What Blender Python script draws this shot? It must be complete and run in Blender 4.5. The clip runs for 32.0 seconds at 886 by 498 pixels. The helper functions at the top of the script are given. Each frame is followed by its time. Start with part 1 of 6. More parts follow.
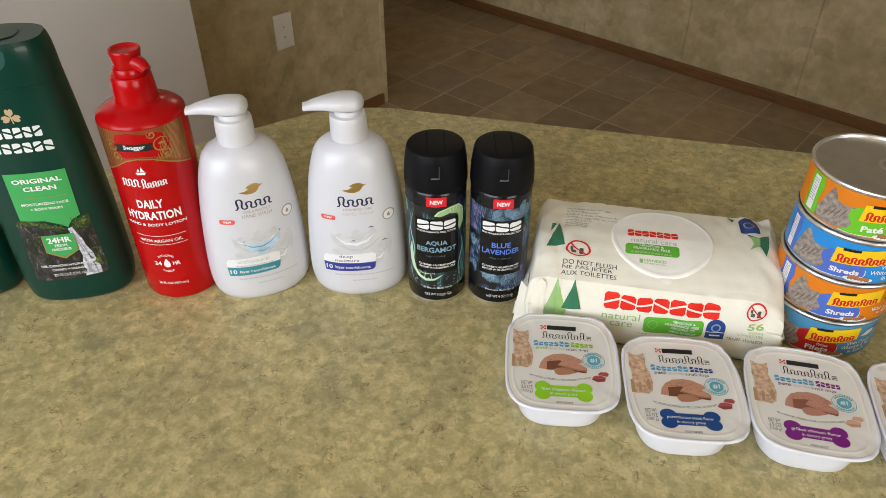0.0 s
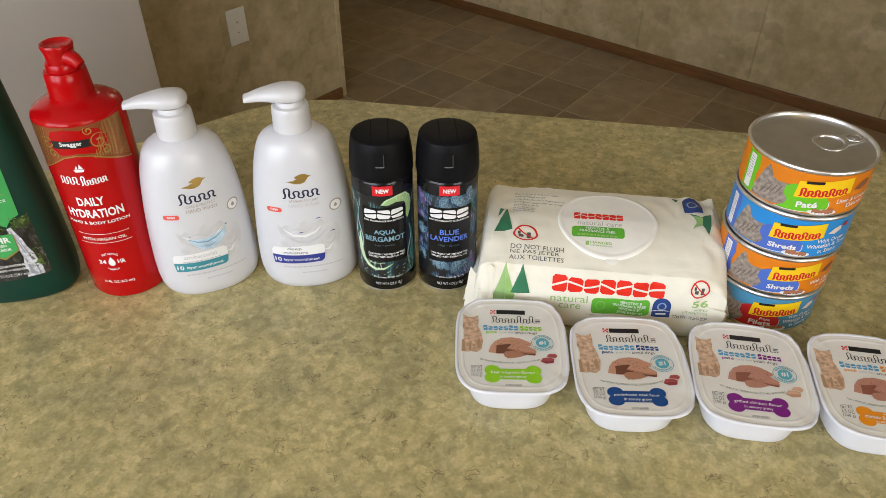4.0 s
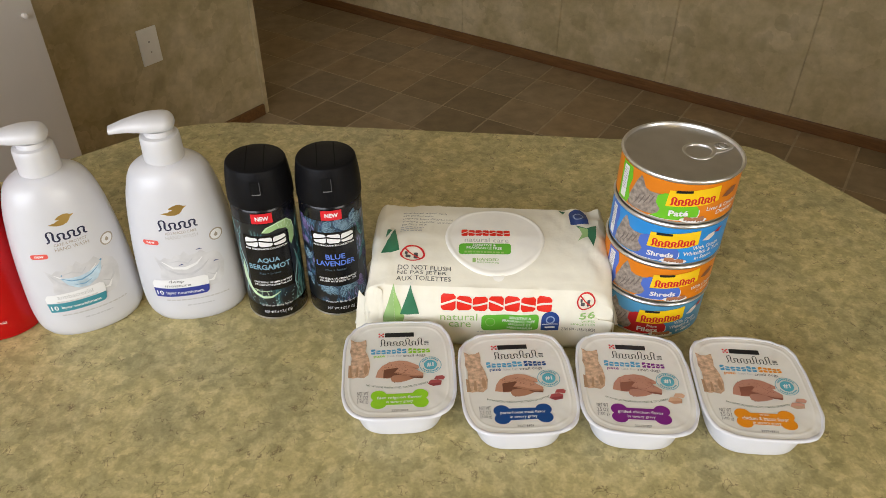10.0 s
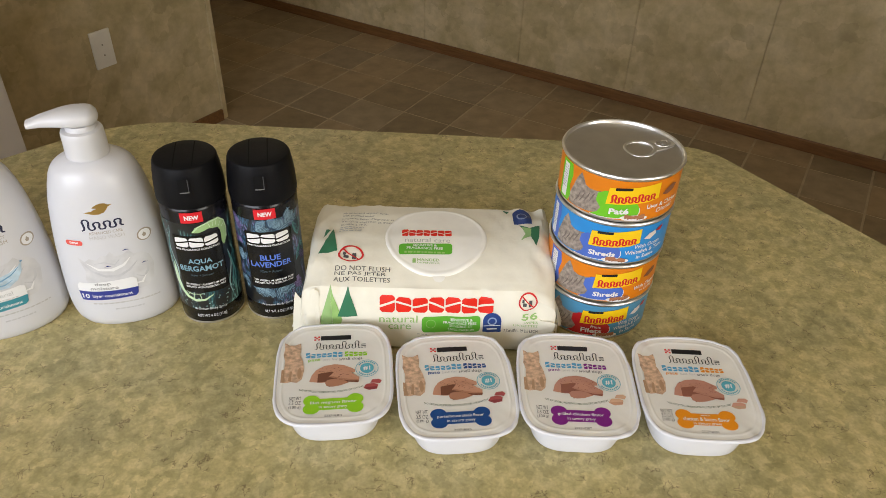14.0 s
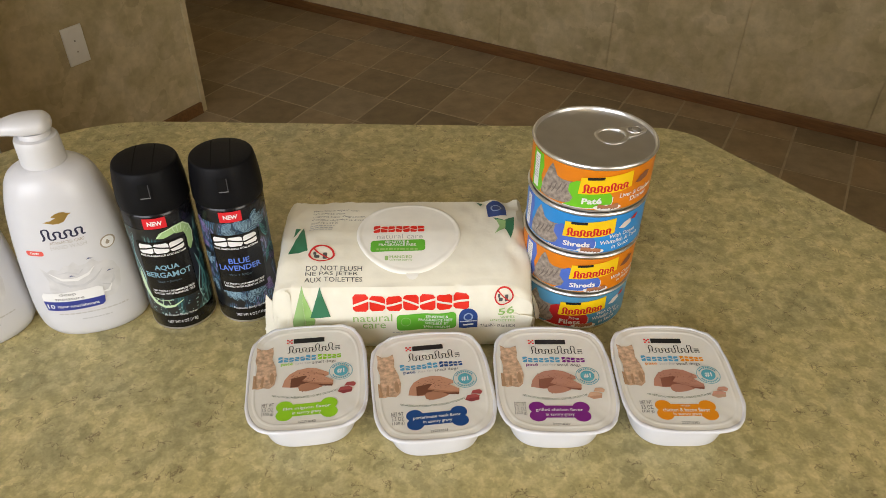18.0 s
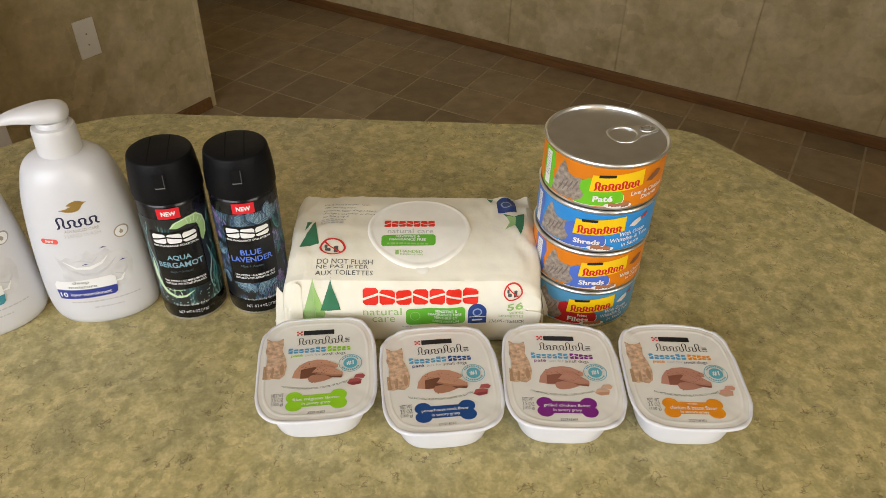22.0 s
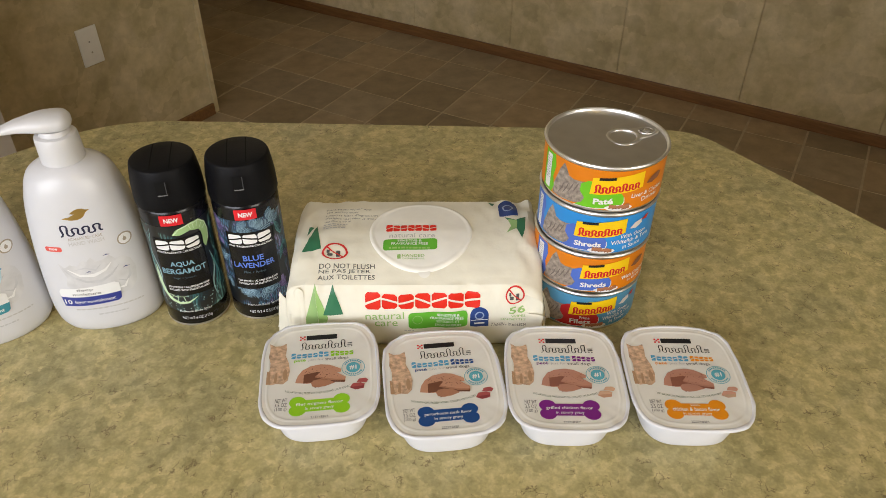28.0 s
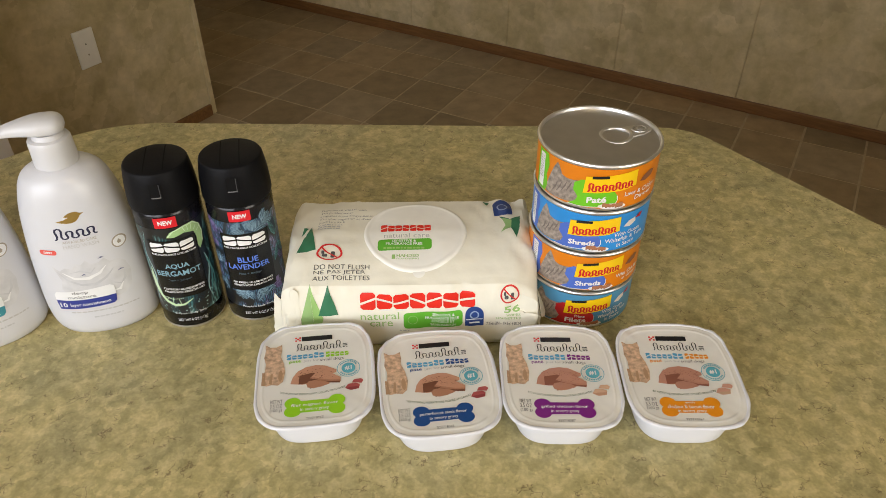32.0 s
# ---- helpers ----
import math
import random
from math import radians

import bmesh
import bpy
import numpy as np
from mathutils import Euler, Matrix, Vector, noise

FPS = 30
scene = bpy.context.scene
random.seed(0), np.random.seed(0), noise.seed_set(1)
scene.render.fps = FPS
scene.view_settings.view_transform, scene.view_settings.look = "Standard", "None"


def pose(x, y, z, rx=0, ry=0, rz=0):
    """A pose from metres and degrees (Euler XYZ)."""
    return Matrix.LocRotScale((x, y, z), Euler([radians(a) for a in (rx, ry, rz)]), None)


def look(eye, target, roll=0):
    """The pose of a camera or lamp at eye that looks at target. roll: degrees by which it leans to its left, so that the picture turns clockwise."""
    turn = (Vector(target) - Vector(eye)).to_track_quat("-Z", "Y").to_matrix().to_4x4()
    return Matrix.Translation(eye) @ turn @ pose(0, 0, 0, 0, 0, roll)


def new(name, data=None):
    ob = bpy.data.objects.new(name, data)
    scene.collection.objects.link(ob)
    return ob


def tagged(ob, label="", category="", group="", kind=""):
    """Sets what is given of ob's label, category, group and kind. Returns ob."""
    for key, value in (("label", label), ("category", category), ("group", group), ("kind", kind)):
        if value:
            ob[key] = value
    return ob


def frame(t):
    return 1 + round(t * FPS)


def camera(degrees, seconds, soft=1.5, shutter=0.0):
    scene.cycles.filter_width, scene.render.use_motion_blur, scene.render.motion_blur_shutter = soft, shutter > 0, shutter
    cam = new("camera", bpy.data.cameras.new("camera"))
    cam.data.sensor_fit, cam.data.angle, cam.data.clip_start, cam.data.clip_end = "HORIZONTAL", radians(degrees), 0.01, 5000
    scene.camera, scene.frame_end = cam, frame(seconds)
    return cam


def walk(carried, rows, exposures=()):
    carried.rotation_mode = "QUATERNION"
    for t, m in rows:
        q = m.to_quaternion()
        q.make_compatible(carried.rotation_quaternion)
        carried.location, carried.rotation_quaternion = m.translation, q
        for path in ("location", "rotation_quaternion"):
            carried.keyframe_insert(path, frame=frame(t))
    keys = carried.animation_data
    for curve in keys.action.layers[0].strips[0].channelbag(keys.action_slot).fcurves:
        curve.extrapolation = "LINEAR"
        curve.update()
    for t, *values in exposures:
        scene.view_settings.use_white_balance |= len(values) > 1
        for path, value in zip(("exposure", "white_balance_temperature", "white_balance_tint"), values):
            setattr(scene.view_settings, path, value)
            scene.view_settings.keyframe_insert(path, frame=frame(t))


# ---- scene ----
cam = camera(61.89, 32.0, 0.85)
PATH = [
    (0, (0.04509, 0.01171, 1.31143), (0.03689, 0.48675, 0.94500), -0.132),
    (0.5, (0.04396, 0.01121, 1.31173), (0.03772, 0.48490, 0.94351), -0.249),
    (1, (0.04583, 0.01082, 1.31124), (0.04435, 0.48354, 0.94174), -0.050),
    (1.5, (0.04970, 0.01219, 1.30914), (0.05123, 0.48508, 0.93985), -0.004),
    (2, (0.04886, 0.01316, 1.31356), (0.05076, 0.48684, 0.94528), -0.170),
    (2.5, (0.04999, 0.01232, 1.31362), (0.05161, 0.48635, 0.94580), -0.484),
    (3, (0.05171, 0.01512, 1.31101), (0.05589, 0.48824, 0.94204), -0.653),
    (3.5, (0.05211, 0.00942, 1.31057), (0.06115, 0.48154, 0.94041), -0.539),
    (4, (0.05951, 0.00832, 1.30879), (0.07747, 0.47973, 0.93805), -0.083),
    (4.5, (0.07588, 0.01197, 1.31272), (0.10658, 0.48616, 0.94638), 0.298),
    (6.5, (0.09341, 0.02109, 1.31141), (0.15736, 0.49342, 0.94697), 0.776),
    (7, (0.09852, 0.01623, 1.31215), (0.16409, 0.48892, 0.94846), 0.619),
    (7.5, (0.10241, 0.01607, 1.31040), (0.17005, 0.48950, 0.94805), 0.424),
    (8, (0.10447, 0.01745, 1.31100), (0.17247, 0.49085, 0.94868), 0.255),
    (8.5, (0.10349, 0.01724, 1.30956), (0.17026, 0.49068, 0.94707), 0.150),
    (9, (0.10151, 0.01772, 1.31067), (0.16778, 0.49060, 0.94737), 0.254),
    (9.5, (0.10081, 0.01677, 1.30973), (0.16616, 0.48969, 0.94631), 0.295),
    (10, (0.10198, 0.01561, 1.31246), (0.16660, 0.48756, 0.94765), 0.387),
    (10.5, (0.09908, 0.01514, 1.30685), (0.16266, 0.48602, 0.94048), 0.486),
    (11, (0.09929, 0.01751, 1.30797), (0.16303, 0.48664, 0.93939), 0.648),
    (11.5, (0.10048, 0.01643, 1.30885), (0.16483, 0.48565, 0.94048), 0.642),
    (12, (0.10067, 0.01531, 1.30936), (0.16589, 0.48541, 0.94227), 0.661),
    (12.5, (0.09937, 0.01388, 1.31026), (0.16581, 0.48485, 0.94451), 0.616),
    (13, (0.10187, 0.01244, 1.31102), (0.17289, 0.48541, 0.94872), 0.659),
    (13.5, (0.11091, 0.01403, 1.30905), (0.19168, 0.48773, 0.94976), 1.225),
    (14, (0.12313, 0.02025, 1.29932), (0.21451, 0.49229, 0.94040), 2.110),
    (14.5, (0.13224, 0.02580, 1.29862), (0.22975, 0.49563, 0.93841), 2.356),
    (15, (0.13709, 0.03176, 1.29806), (0.23836, 0.49957, 0.93626), 1.992),
    (15.5, (0.13999, 0.03473, 1.29853), (0.24330, 0.50080, 0.93507), 1.527),
    (17.5, (0.13893, 0.03267, 1.30025), (0.23789, 0.49599, 0.93210), 0.696),
    (18, (0.13799, 0.03147, 1.29972), (0.23572, 0.49418, 0.93047), 0.555),
    (18.5, (0.13856, 0.03075, 1.30106), (0.23601, 0.49319, 0.93140), 0.497),
    (19, (0.14015, 0.03042, 1.30114), (0.23813, 0.49282, 0.93156), 0.511),
    (19.5, (0.13857, 0.03139, 1.29993), (0.23717, 0.49359, 0.93026), 0.721),
    (20, (0.13604, 0.03039, 1.29852), (0.23474, 0.49354, 0.93008), 0.973),
    (20.5, (0.13527, 0.02873, 1.29883), (0.23291, 0.49155, 0.92969), 1.222),
    (21, (0.13230, 0.02863, 1.29786), (0.22776, 0.49151, 0.92822), 1.295),
    (21.5, (0.13336, 0.02926, 1.29756), (0.22797, 0.49256, 0.92824), 1.353),
    (22, (0.13344, 0.02796, 1.29918), (0.22718, 0.49119, 0.92955), 1.263),
    (22.5, (0.13349, 0.02759, 1.29882), (0.22635, 0.49129, 0.92956), 1.152),
    (23, (0.13243, 0.02716, 1.29941), (0.22450, 0.49167, 0.93097), 1.057),
    (23.5, (0.13308, 0.02825, 1.30362), (0.22454, 0.49372, 0.93624), 0.871),
    (24, (0.13481, 0.02742, 1.30124), (0.22630, 0.49313, 0.93416), 0.662),
    (24.5, (0.13557, 0.02667, 1.30113), (0.22755, 0.49267, 0.93456), 0.534),
    (25, (0.13650, 0.02725, 1.30041), (0.22870, 0.49255, 0.93300), 0.611),
    (25.5, (0.13357, 0.02705, 1.29616), (0.22545, 0.49094, 0.92688), 0.817),
    (27.5, (0.13509, 0.02693, 1.30057), (0.22598, 0.49108, 0.93138), 0.578),
    (28, (0.13495, 0.02667, 1.30064), (0.22570, 0.49205, 0.93296), 0.447),
    (28.5, (0.13625, 0.02676, 1.30132), (0.22623, 0.49225, 0.93359), 0.437),
    (29, (0.13221, 0.02591, 1.29889), (0.22065, 0.49093, 0.93019), 0.463),
    (29.5, (0.13328, 0.02728, 1.30103), (0.22015, 0.49173, 0.93125), 0.382),
    (30, (0.13459, 0.02807, 1.30004), (0.22097, 0.49235, 0.92993), 0.289),
    (30.5, (0.13504, 0.02722, 1.30071), (0.22284, 0.49157, 0.93101), 0.272),
    (31, (0.13625, 0.02559, 1.30188), (0.22510, 0.49083, 0.93355), 0.131),
    (31.5, (0.13748, 0.02592, 1.30099), (0.22774, 0.49107, 0.93291), 0.070),
    (32, (0.13863, 0.02593, 1.30142), (0.22947, 0.49076, 0.93306), -0.059),
]
walk(cam, [(t, look(eye, target, roll)) for t, eye, target, roll in PATH],
     [(0.0, -0.05, 6420, 10), (4.5, -0.05, 6420, 10), (7.5, -0.05, 6580, 10), (13.0, -0.05, 6600, 10), (18.0, -0.05, 6830, 10), (32.0, -0.05, 6830, 10)])

# ---------------------------------------------------------------- light
COUNTER = 0.914
E1 = Vector((0.730, -0.683, 0.0)).normalized()   # along the tiled hall
E2 = Vector((-E1.y, E1.x, 0.0))                   # across it, towards the far wall
ROOM = Matrix(((E1.x, E2.x, 0, 0), (E1.y, E2.y, 0, 0), (0, 0, 1, 0), (0, 0, 0, 1)))

world = bpy.data.worlds.new("world")
scene.world = world
world.use_nodes = True
sky = world.node_tree.nodes.new("ShaderNodeTexSky")
sky.sky_type, sky.sun_disc = "NISHITA", False
sky.sun_elevation, sky.sun_rotation = radians(35), radians(200)
bg = world.node_tree.nodes["Background"]
bg.inputs["Strength"].default_value = 0.08
world.node_tree.links.new(sky.outputs[0], bg.inputs[0])


def area_lamp(name, m, sx, sy, watts, colour, spread=180):
    d = bpy.data.lights.new(name, "AREA")
    d.shape, d.size, d.size_y, d.energy, d.color, d.spread = "RECTANGLE", sx, sy, watts, colour, radians(spread)
    ob = new(name, d)
    ob.matrix_world = m
    return ob


# fill lamp standing in for cool daylight from behind; its window is added
area_lamp("daylight_fill", look((-1.36, -1.087, 1.65), (-0.30, 0.71, 1.10)), 2.0, 1.25, 44, (0.90, 0.955, 1.08))
# fill added from the right to lift the outlet wall
area_lamp("side_fill", ROOM @ Matrix.Translation((3.06, -0.45, 1.58)) @ look((0, 0, 0), (-1, 0.12, -0.06)), 1.7, 1.2, 13, (1.0, 0.965, 0.88), 105)
# unseen warm fill added overhead behind the camera, with no fixture
warm_fill = bpy.data.lights.new("warm_fill_light", "POINT")
warm_fill.energy, warm_fill.color, warm_fill.shadow_soft_size = 9.5, (1.0, 0.73, 0.34), 0.16
new("warm_fill_light", warm_fill).location = (0.45, -0.83, 2.12)
# unseen fill added in the hall to brighten its dark left side
hall = bpy.data.lights.new("hall_fill_light", "POINT")
hall.energy, hall.color, hall.shadow_soft_size = 4.5, (1.0, 0.90, 0.70), 0.16
new("hall_fill_light", hall).location = ROOM @ Vector((-2.1, 2.3, 2.2))

# ---------------------------------------------------------------- materials


def material(name, base, rough=0.5, metal=0.0, spec=0.5, coat=0.0, bump=0.0, bump_scale=200.0, vary=0.0, vary_scale=30.0, coat_rough=0.1):
    m = bpy.data.materials.new(name)
    m.use_nodes = True
    nt = m.node_tree
    b = nt.nodes["Principled BSDF"]
    b.inputs["Base Color"].default_value = (*base, 1)
    b.inputs["Roughness"].default_value = rough
    b.inputs["Metallic"].default_value = metal
    b.inputs["Specular IOR Level"].default_value = spec
    b.inputs["Coat Weight"].default_value = coat
    b.inputs["Coat Roughness"].default_value = coat_rough
    if vary or bump:
        co = nt.nodes.new("ShaderNodeTexCoord")
    if vary:
        n = nt.nodes.new("ShaderNodeTexNoise")
        n.inputs["Scale"].default_value, n.inputs["Detail"].default_value = vary_scale, 5
        r = nt.nodes.new("ShaderNodeMapRange")
        r.inputs["From Min"].default_value, r.inputs["From Max"].default_value = 0.3, 0.7
        r.inputs["To Min"].default_value, r.inputs["To Max"].default_value = 1 - vary, 1 + vary
        mix = nt.nodes.new("ShaderNodeMix")
        mix.data_type, mix.blend_type = "RGBA", "MULTIPLY"
        mix.inputs["Factor"].default_value = 1
        mix.inputs["A"].default_value = (*base, 1)
        nt.links.new(co.outputs["Object"], n.inputs["Vector"])
        nt.links.new(n.outputs[0], r.inputs["Value"])
        nt.links.new(r.outputs[0], mix.inputs["B"])
        nt.links.new(mix.outputs["Result"], b.inputs["Base Color"])
        r2 = nt.nodes.new("ShaderNodeMapRange")
        r2.inputs["To Min"].default_value, r2.inputs["To Max"].default_value = max(0.02, rough - vary * 0.5), min(1, rough + vary * 0.5)
        nt.links.new(n.outputs[0], r2.inputs["Value"])
        nt.links.new(r2.outputs[0], b.inputs["Roughness"])
    if bump:
        n2 = nt.nodes.new("ShaderNodeTexNoise")
        n2.inputs["Scale"].default_value, n2.inputs["Detail"].default_value = bump_scale, 4
        bp = nt.nodes.new("ShaderNodeBump")
        bp.inputs["Strength"].default_value, bp.inputs["Distance"].default_value = bump, 0.001
        nt.links.new(co.outputs["Object"], n2.inputs["Vector"])
        nt.links.new(n2.outputs[0], bp.inputs["Height"])
        nt.links.new(bp.outputs[0], b.inputs["Normal"])
    return m


def node(nt, kind, **values):
    n = nt.nodes.new(kind)
    for k, v in values.items():
        n.inputs[k.replace("_", " ")].default_value = v
    return n


def ramp(nt, source, stops):
    r = nt.nodes.new("ShaderNodeValToRGB")
    el = r.color_ramp.elements
    while len(el) < len(stops):
        el.new(0.5)
    for e, (p, c) in zip(el, stops):
        e.position, e.color = p, (*c, 1)
    nt.links.new(source, r.inputs[0])
    return r.outputs[0]


def blend(nt, a, b, fac, kind="MIX"):
    m = nt.nodes.new("ShaderNodeMix")
    m.data_type, m.blend_type = "RGBA", kind
    for key, v in (("Factor", fac), ("A", a), ("B", b)):
        if isinstance(v, (int, float)):
            m.inputs[key].default_value = v
        elif isinstance(v, tuple):
            m.inputs[key].default_value = (*v, 1)
        else:
            nt.links.new(v, m.inputs[key])
    return m.outputs["Result"]


def laminate():
    """Mottled olive and cream laminate with fine dark cracks."""
    m = bpy.data.materials.new("mottled_laminate")
    m.use_nodes = True
    nt = m.node_tree
    b = nt.nodes["Principled BSDF"]
    co = nt.nodes.new("ShaderNodeTexCoord").outputs["Object"]
    big = node(nt, "ShaderNodeTexNoise", Scale=21.0, Detail=3.0, Roughness=0.5, Distortion=0.4)
    mid = node(nt, "ShaderNodeTexNoise", Scale=105.0, Detail=5.0, Roughness=0.58, Distortion=0.35)
    spot = node(nt, "ShaderNodeTexNoise", Scale=95.0, Detail=5.0, Roughness=0.6, Distortion=0.3)
    fine = node(nt, "ShaderNodeTexNoise", Scale=480.0, Detail=3.0)
    warp = node(nt, "ShaderNodeTexNoise", Scale=70.0, Detail=5.0)
    vor = nt.nodes.new("ShaderNodeTexVoronoi")
    vor.feature = "DISTANCE_TO_EDGE"
    vor.inputs["Scale"].default_value = 120
    gate = node(nt, "ShaderNodeTexNoise", Scale=85.0, Detail=3.0)
    shift = nt.nodes.new("ShaderNodeVectorMath")
    shift.operation = "ADD"
    shift.inputs[1].default_value = (3.1, 7.7, 1.3)
    nt.links.new(co, shift.inputs[0])
    for n in (big, mid, fine, warp):
        nt.links.new(co, n.inputs["Vector"])
    for n in (gate, spot):
        nt.links.new(shift.outputs[0], n.inputs["Vector"])
    add = nt.nodes.new("ShaderNodeVectorMath")
    add.operation = "MULTIPLY_ADD"
    add.inputs[1].default_value = (0.03, 0.03, 0.03)
    nt.links.new(warp.outputs["Color"], add.inputs[0])
    nt.links.new(co, add.inputs[2])
    nt.links.new(add.outputs[0], vor.inputs["Vector"])
    # flakes of cream over an olive ground, with darker smudges
    flake = nt.nodes.new("ShaderNodeTexVoronoi")
    flake.inputs["Scale"].default_value = 125
    drift = nt.nodes.new("ShaderNodeVectorMath")
    drift.operation = "MULTIPLY_ADD"
    drift.inputs[1].default_value = (0.016, 0.016, 0.016)
    rough_ = node(nt, "ShaderNodeTexNoise", Scale=150.0, Detail=4.0)
    nt.links.new(co, rough_.inputs["Vector"])
    nt.links.new(rough_.outputs["Color"], drift.inputs[0])
    nt.links.new(co, drift.inputs[2])
    nt.links.new(drift.outputs[0], flake.inputs["Vector"])
    tone = nt.nodes.new("ShaderNodeSeparateColor")
    nt.links.new(flake.outputs["Color"], tone.inputs[0])
    chips = ramp(nt, tone.outputs[0], [(0.0, (0.84, 0.855, 0.84)), (0.30, (0.94, 0.94, 0.93)), (0.55, (1.0, 1.0, 1.0)), (1.0, (1.15, 1.14, 1.15))])
    c1 = ramp(nt, mid.outputs[0], [(0.38, (0.395, 0.342, 0.158)), (0.46, (0.427, 0.368, 0.173)), (0.50, (0.452, 0.388, 0.185)), (0.54, (0.490, 0.420, 0.203)), (0.62, (0.530, 0.454, 0.226))])
    c2 = ramp(nt, big.outputs[0], [(0.34, (0.84, 0.86, 0.88)), (0.47, (0.97, 0.975, 0.98)), (0.60, (1.08, 1.07, 1.04))])
    c4 = ramp(nt, spot.outputs[0], [(0.53, (1, 1, 1)), (0.58, (0.93, 0.93, 0.91)), (0.70, (0.83, 0.83, 0.79))])
    c3 = ramp(nt, fine.outputs[0], [(0.35, (0.90, 0.90, 0.89)), (0.65, (1.07, 1.07, 1.07))])
    col = blend(nt, blend(nt, blend(nt, blend(nt, c1, chips, 1.0, "MULTIPLY"), c2, 1.0, "MULTIPLY"), c4, 1.0, "MULTIPLY"), c3, 1.0, "MULTIPLY")
    line = ramp(nt, vor.outputs[0], [(0.0, (1, 1, 1)), (0.025, (0.55, 0.55, 0.55)), (0.06, (0, 0, 0))])
    gated = blend(nt, line, ramp(nt, gate.outputs[0], [(0.57, (0, 0, 0)), (0.62, (0.82, 0.82, 0.82))]), 1.0, "MULTIPLY")
    col = blend(nt, col, (0.135, 0.090, 0.042), gated)
    nt.links.new(col, b.inputs["Base Color"])
    b.inputs["Roughness"].default_value = 0.42
    bp = nt.nodes.new("ShaderNodeBump")
    bp.inputs["Strength"].default_value, bp.inputs["Distance"].default_value = 0.25, 0.0004
    nt.links.new(fine.outputs[0], bp.inputs["Height"])
    nt.links.new(bp.outputs[0], b.inputs["Normal"])
    return m


def wall_paper():
    """Sponged beige vinyl wall covering."""
    m = bpy.data.materials.new("sponged_beige_wall")
    m.use_nodes = True
    nt = m.node_tree
    b = nt.nodes["Principled BSDF"]
    co = nt.nodes.new("ShaderNodeTexCoord").outputs["Object"]
    big = node(nt, "ShaderNodeTexNoise", Scale=7.0, Detail=4.0, Roughness=0.55, Distortion=0.5)
    mid = node(nt, "ShaderNodeTexNoise", Scale=26.0, Detail=5.0, Roughness=0.6)
    fine = node(nt, "ShaderNodeTexNoise", Scale=300.0, Detail=3.0)
    for n in (big, mid, fine):
        nt.links.new(co, n.inputs["Vector"])
    c1 = ramp(nt, big.outputs[0], [(0.32, (0.44, 0.358, 0.196)), (0.48, (0.51, 0.418, 0.242)), (0.66, (0.585, 0.486, 0.305))])
    c2 = ramp(nt, mid.outputs[0], [(0.35, (0.88, 0.88, 0.86)), (0.65, (1.1, 1.1, 1.09))])
    # squarish dabs of the sponge
    dab = nt.nodes.new("ShaderNodeTexVoronoi")
    dab.distance = "CHEBYCHEV"
    dab.inputs["Scale"].default_value = 15.0
    bend = nt.nodes.new("ShaderNodeVectorMath")
    bend.operation = "MULTIPLY_ADD"
    bend.inputs[1].default_value = (0.05, 0.05, 0.05)
    nt.links.new(mid.outputs["Color"], bend.inputs[0])
    nt.links.new(co, bend.inputs[2])
    nt.links.new(bend.outputs[0], dab.inputs["Vector"])
    tone = nt.nodes.new("ShaderNodeSeparateColor")
    nt.links.new(dab.outputs["Color"], tone.inputs[0])
    c3 = ramp(nt, tone.outputs[0], [(0.0, (0.88, 0.875, 0.86)), (0.35, (0.98, 0.98, 0.97)), (0.7, (1.02, 1.02, 1.02)), (1.0, (1.10, 1.10, 1.11))])
    nt.links.new(blend(nt, blend(nt, c1, c2, 1.0, "MULTIPLY"), c3, 1.0, "MULTIPLY"), b.inputs["Base Color"])
    b.inputs["Roughness"].default_value = 0.62
    bp = nt.nodes.new("ShaderNodeBump")
    bp.inputs["Strength"].default_value, bp.inputs["Distance"].default_value = 0.3, 0.0006
    nt.links.new(fine.outputs[0], bp.inputs["Height"])
    nt.links.new(bp.outputs[0], b.inputs["Normal"])
    return m


def floor_tile():
    """Slate-look tiles: each takes its own tone."""
    m = bpy.data.materials.new("slate_look_tile")
    m.use_nodes = True
    nt = m.node_tree
    b = nt.nodes["Principled BSDF"]
    info = nt.nodes.new("ShaderNodeObjectInfo")
    geo = nt.nodes.new("ShaderNodeNewGeometry")
    n = node(nt, "ShaderNodeTexNoise", Scale=14.0, Detail=6.0, Roughness=0.6)
    nt.links.new(geo.outputs["Position"], n.inputs["Vector"])
    c1 = ramp(nt, info.outputs["Random"], [(0.0, (0.225, 0.168, 0.098)), (0.3, (0.285, 0.208, 0.120)), (0.6, (0.335, 0.240, 0.136)), (0.8, (0.305, 0.236, 0.150)), (1.0, (0.250, 0.190, 0.118))])
    c2 = ramp(nt, n.outputs[0], [(0.3, (0.78, 0.78, 0.76)), (0.7, (1.2, 1.18, 1.16))])
    nt.links.new(blend(nt, c1, c2, 1.0, "MULTIPLY"), b.inputs["Base Color"])
    b.inputs["Roughness"].default_value = 0.45
    bp = nt.nodes.new("ShaderNodeBump")
    bp.inputs["Strength"].default_value, bp.inputs["Distance"].default_value = 0.3, 0.002
    nt.links.new(n.outputs[0], bp.inputs["Height"])
    nt.links.new(bp.outputs[0], b.inputs["Normal"])
    return m


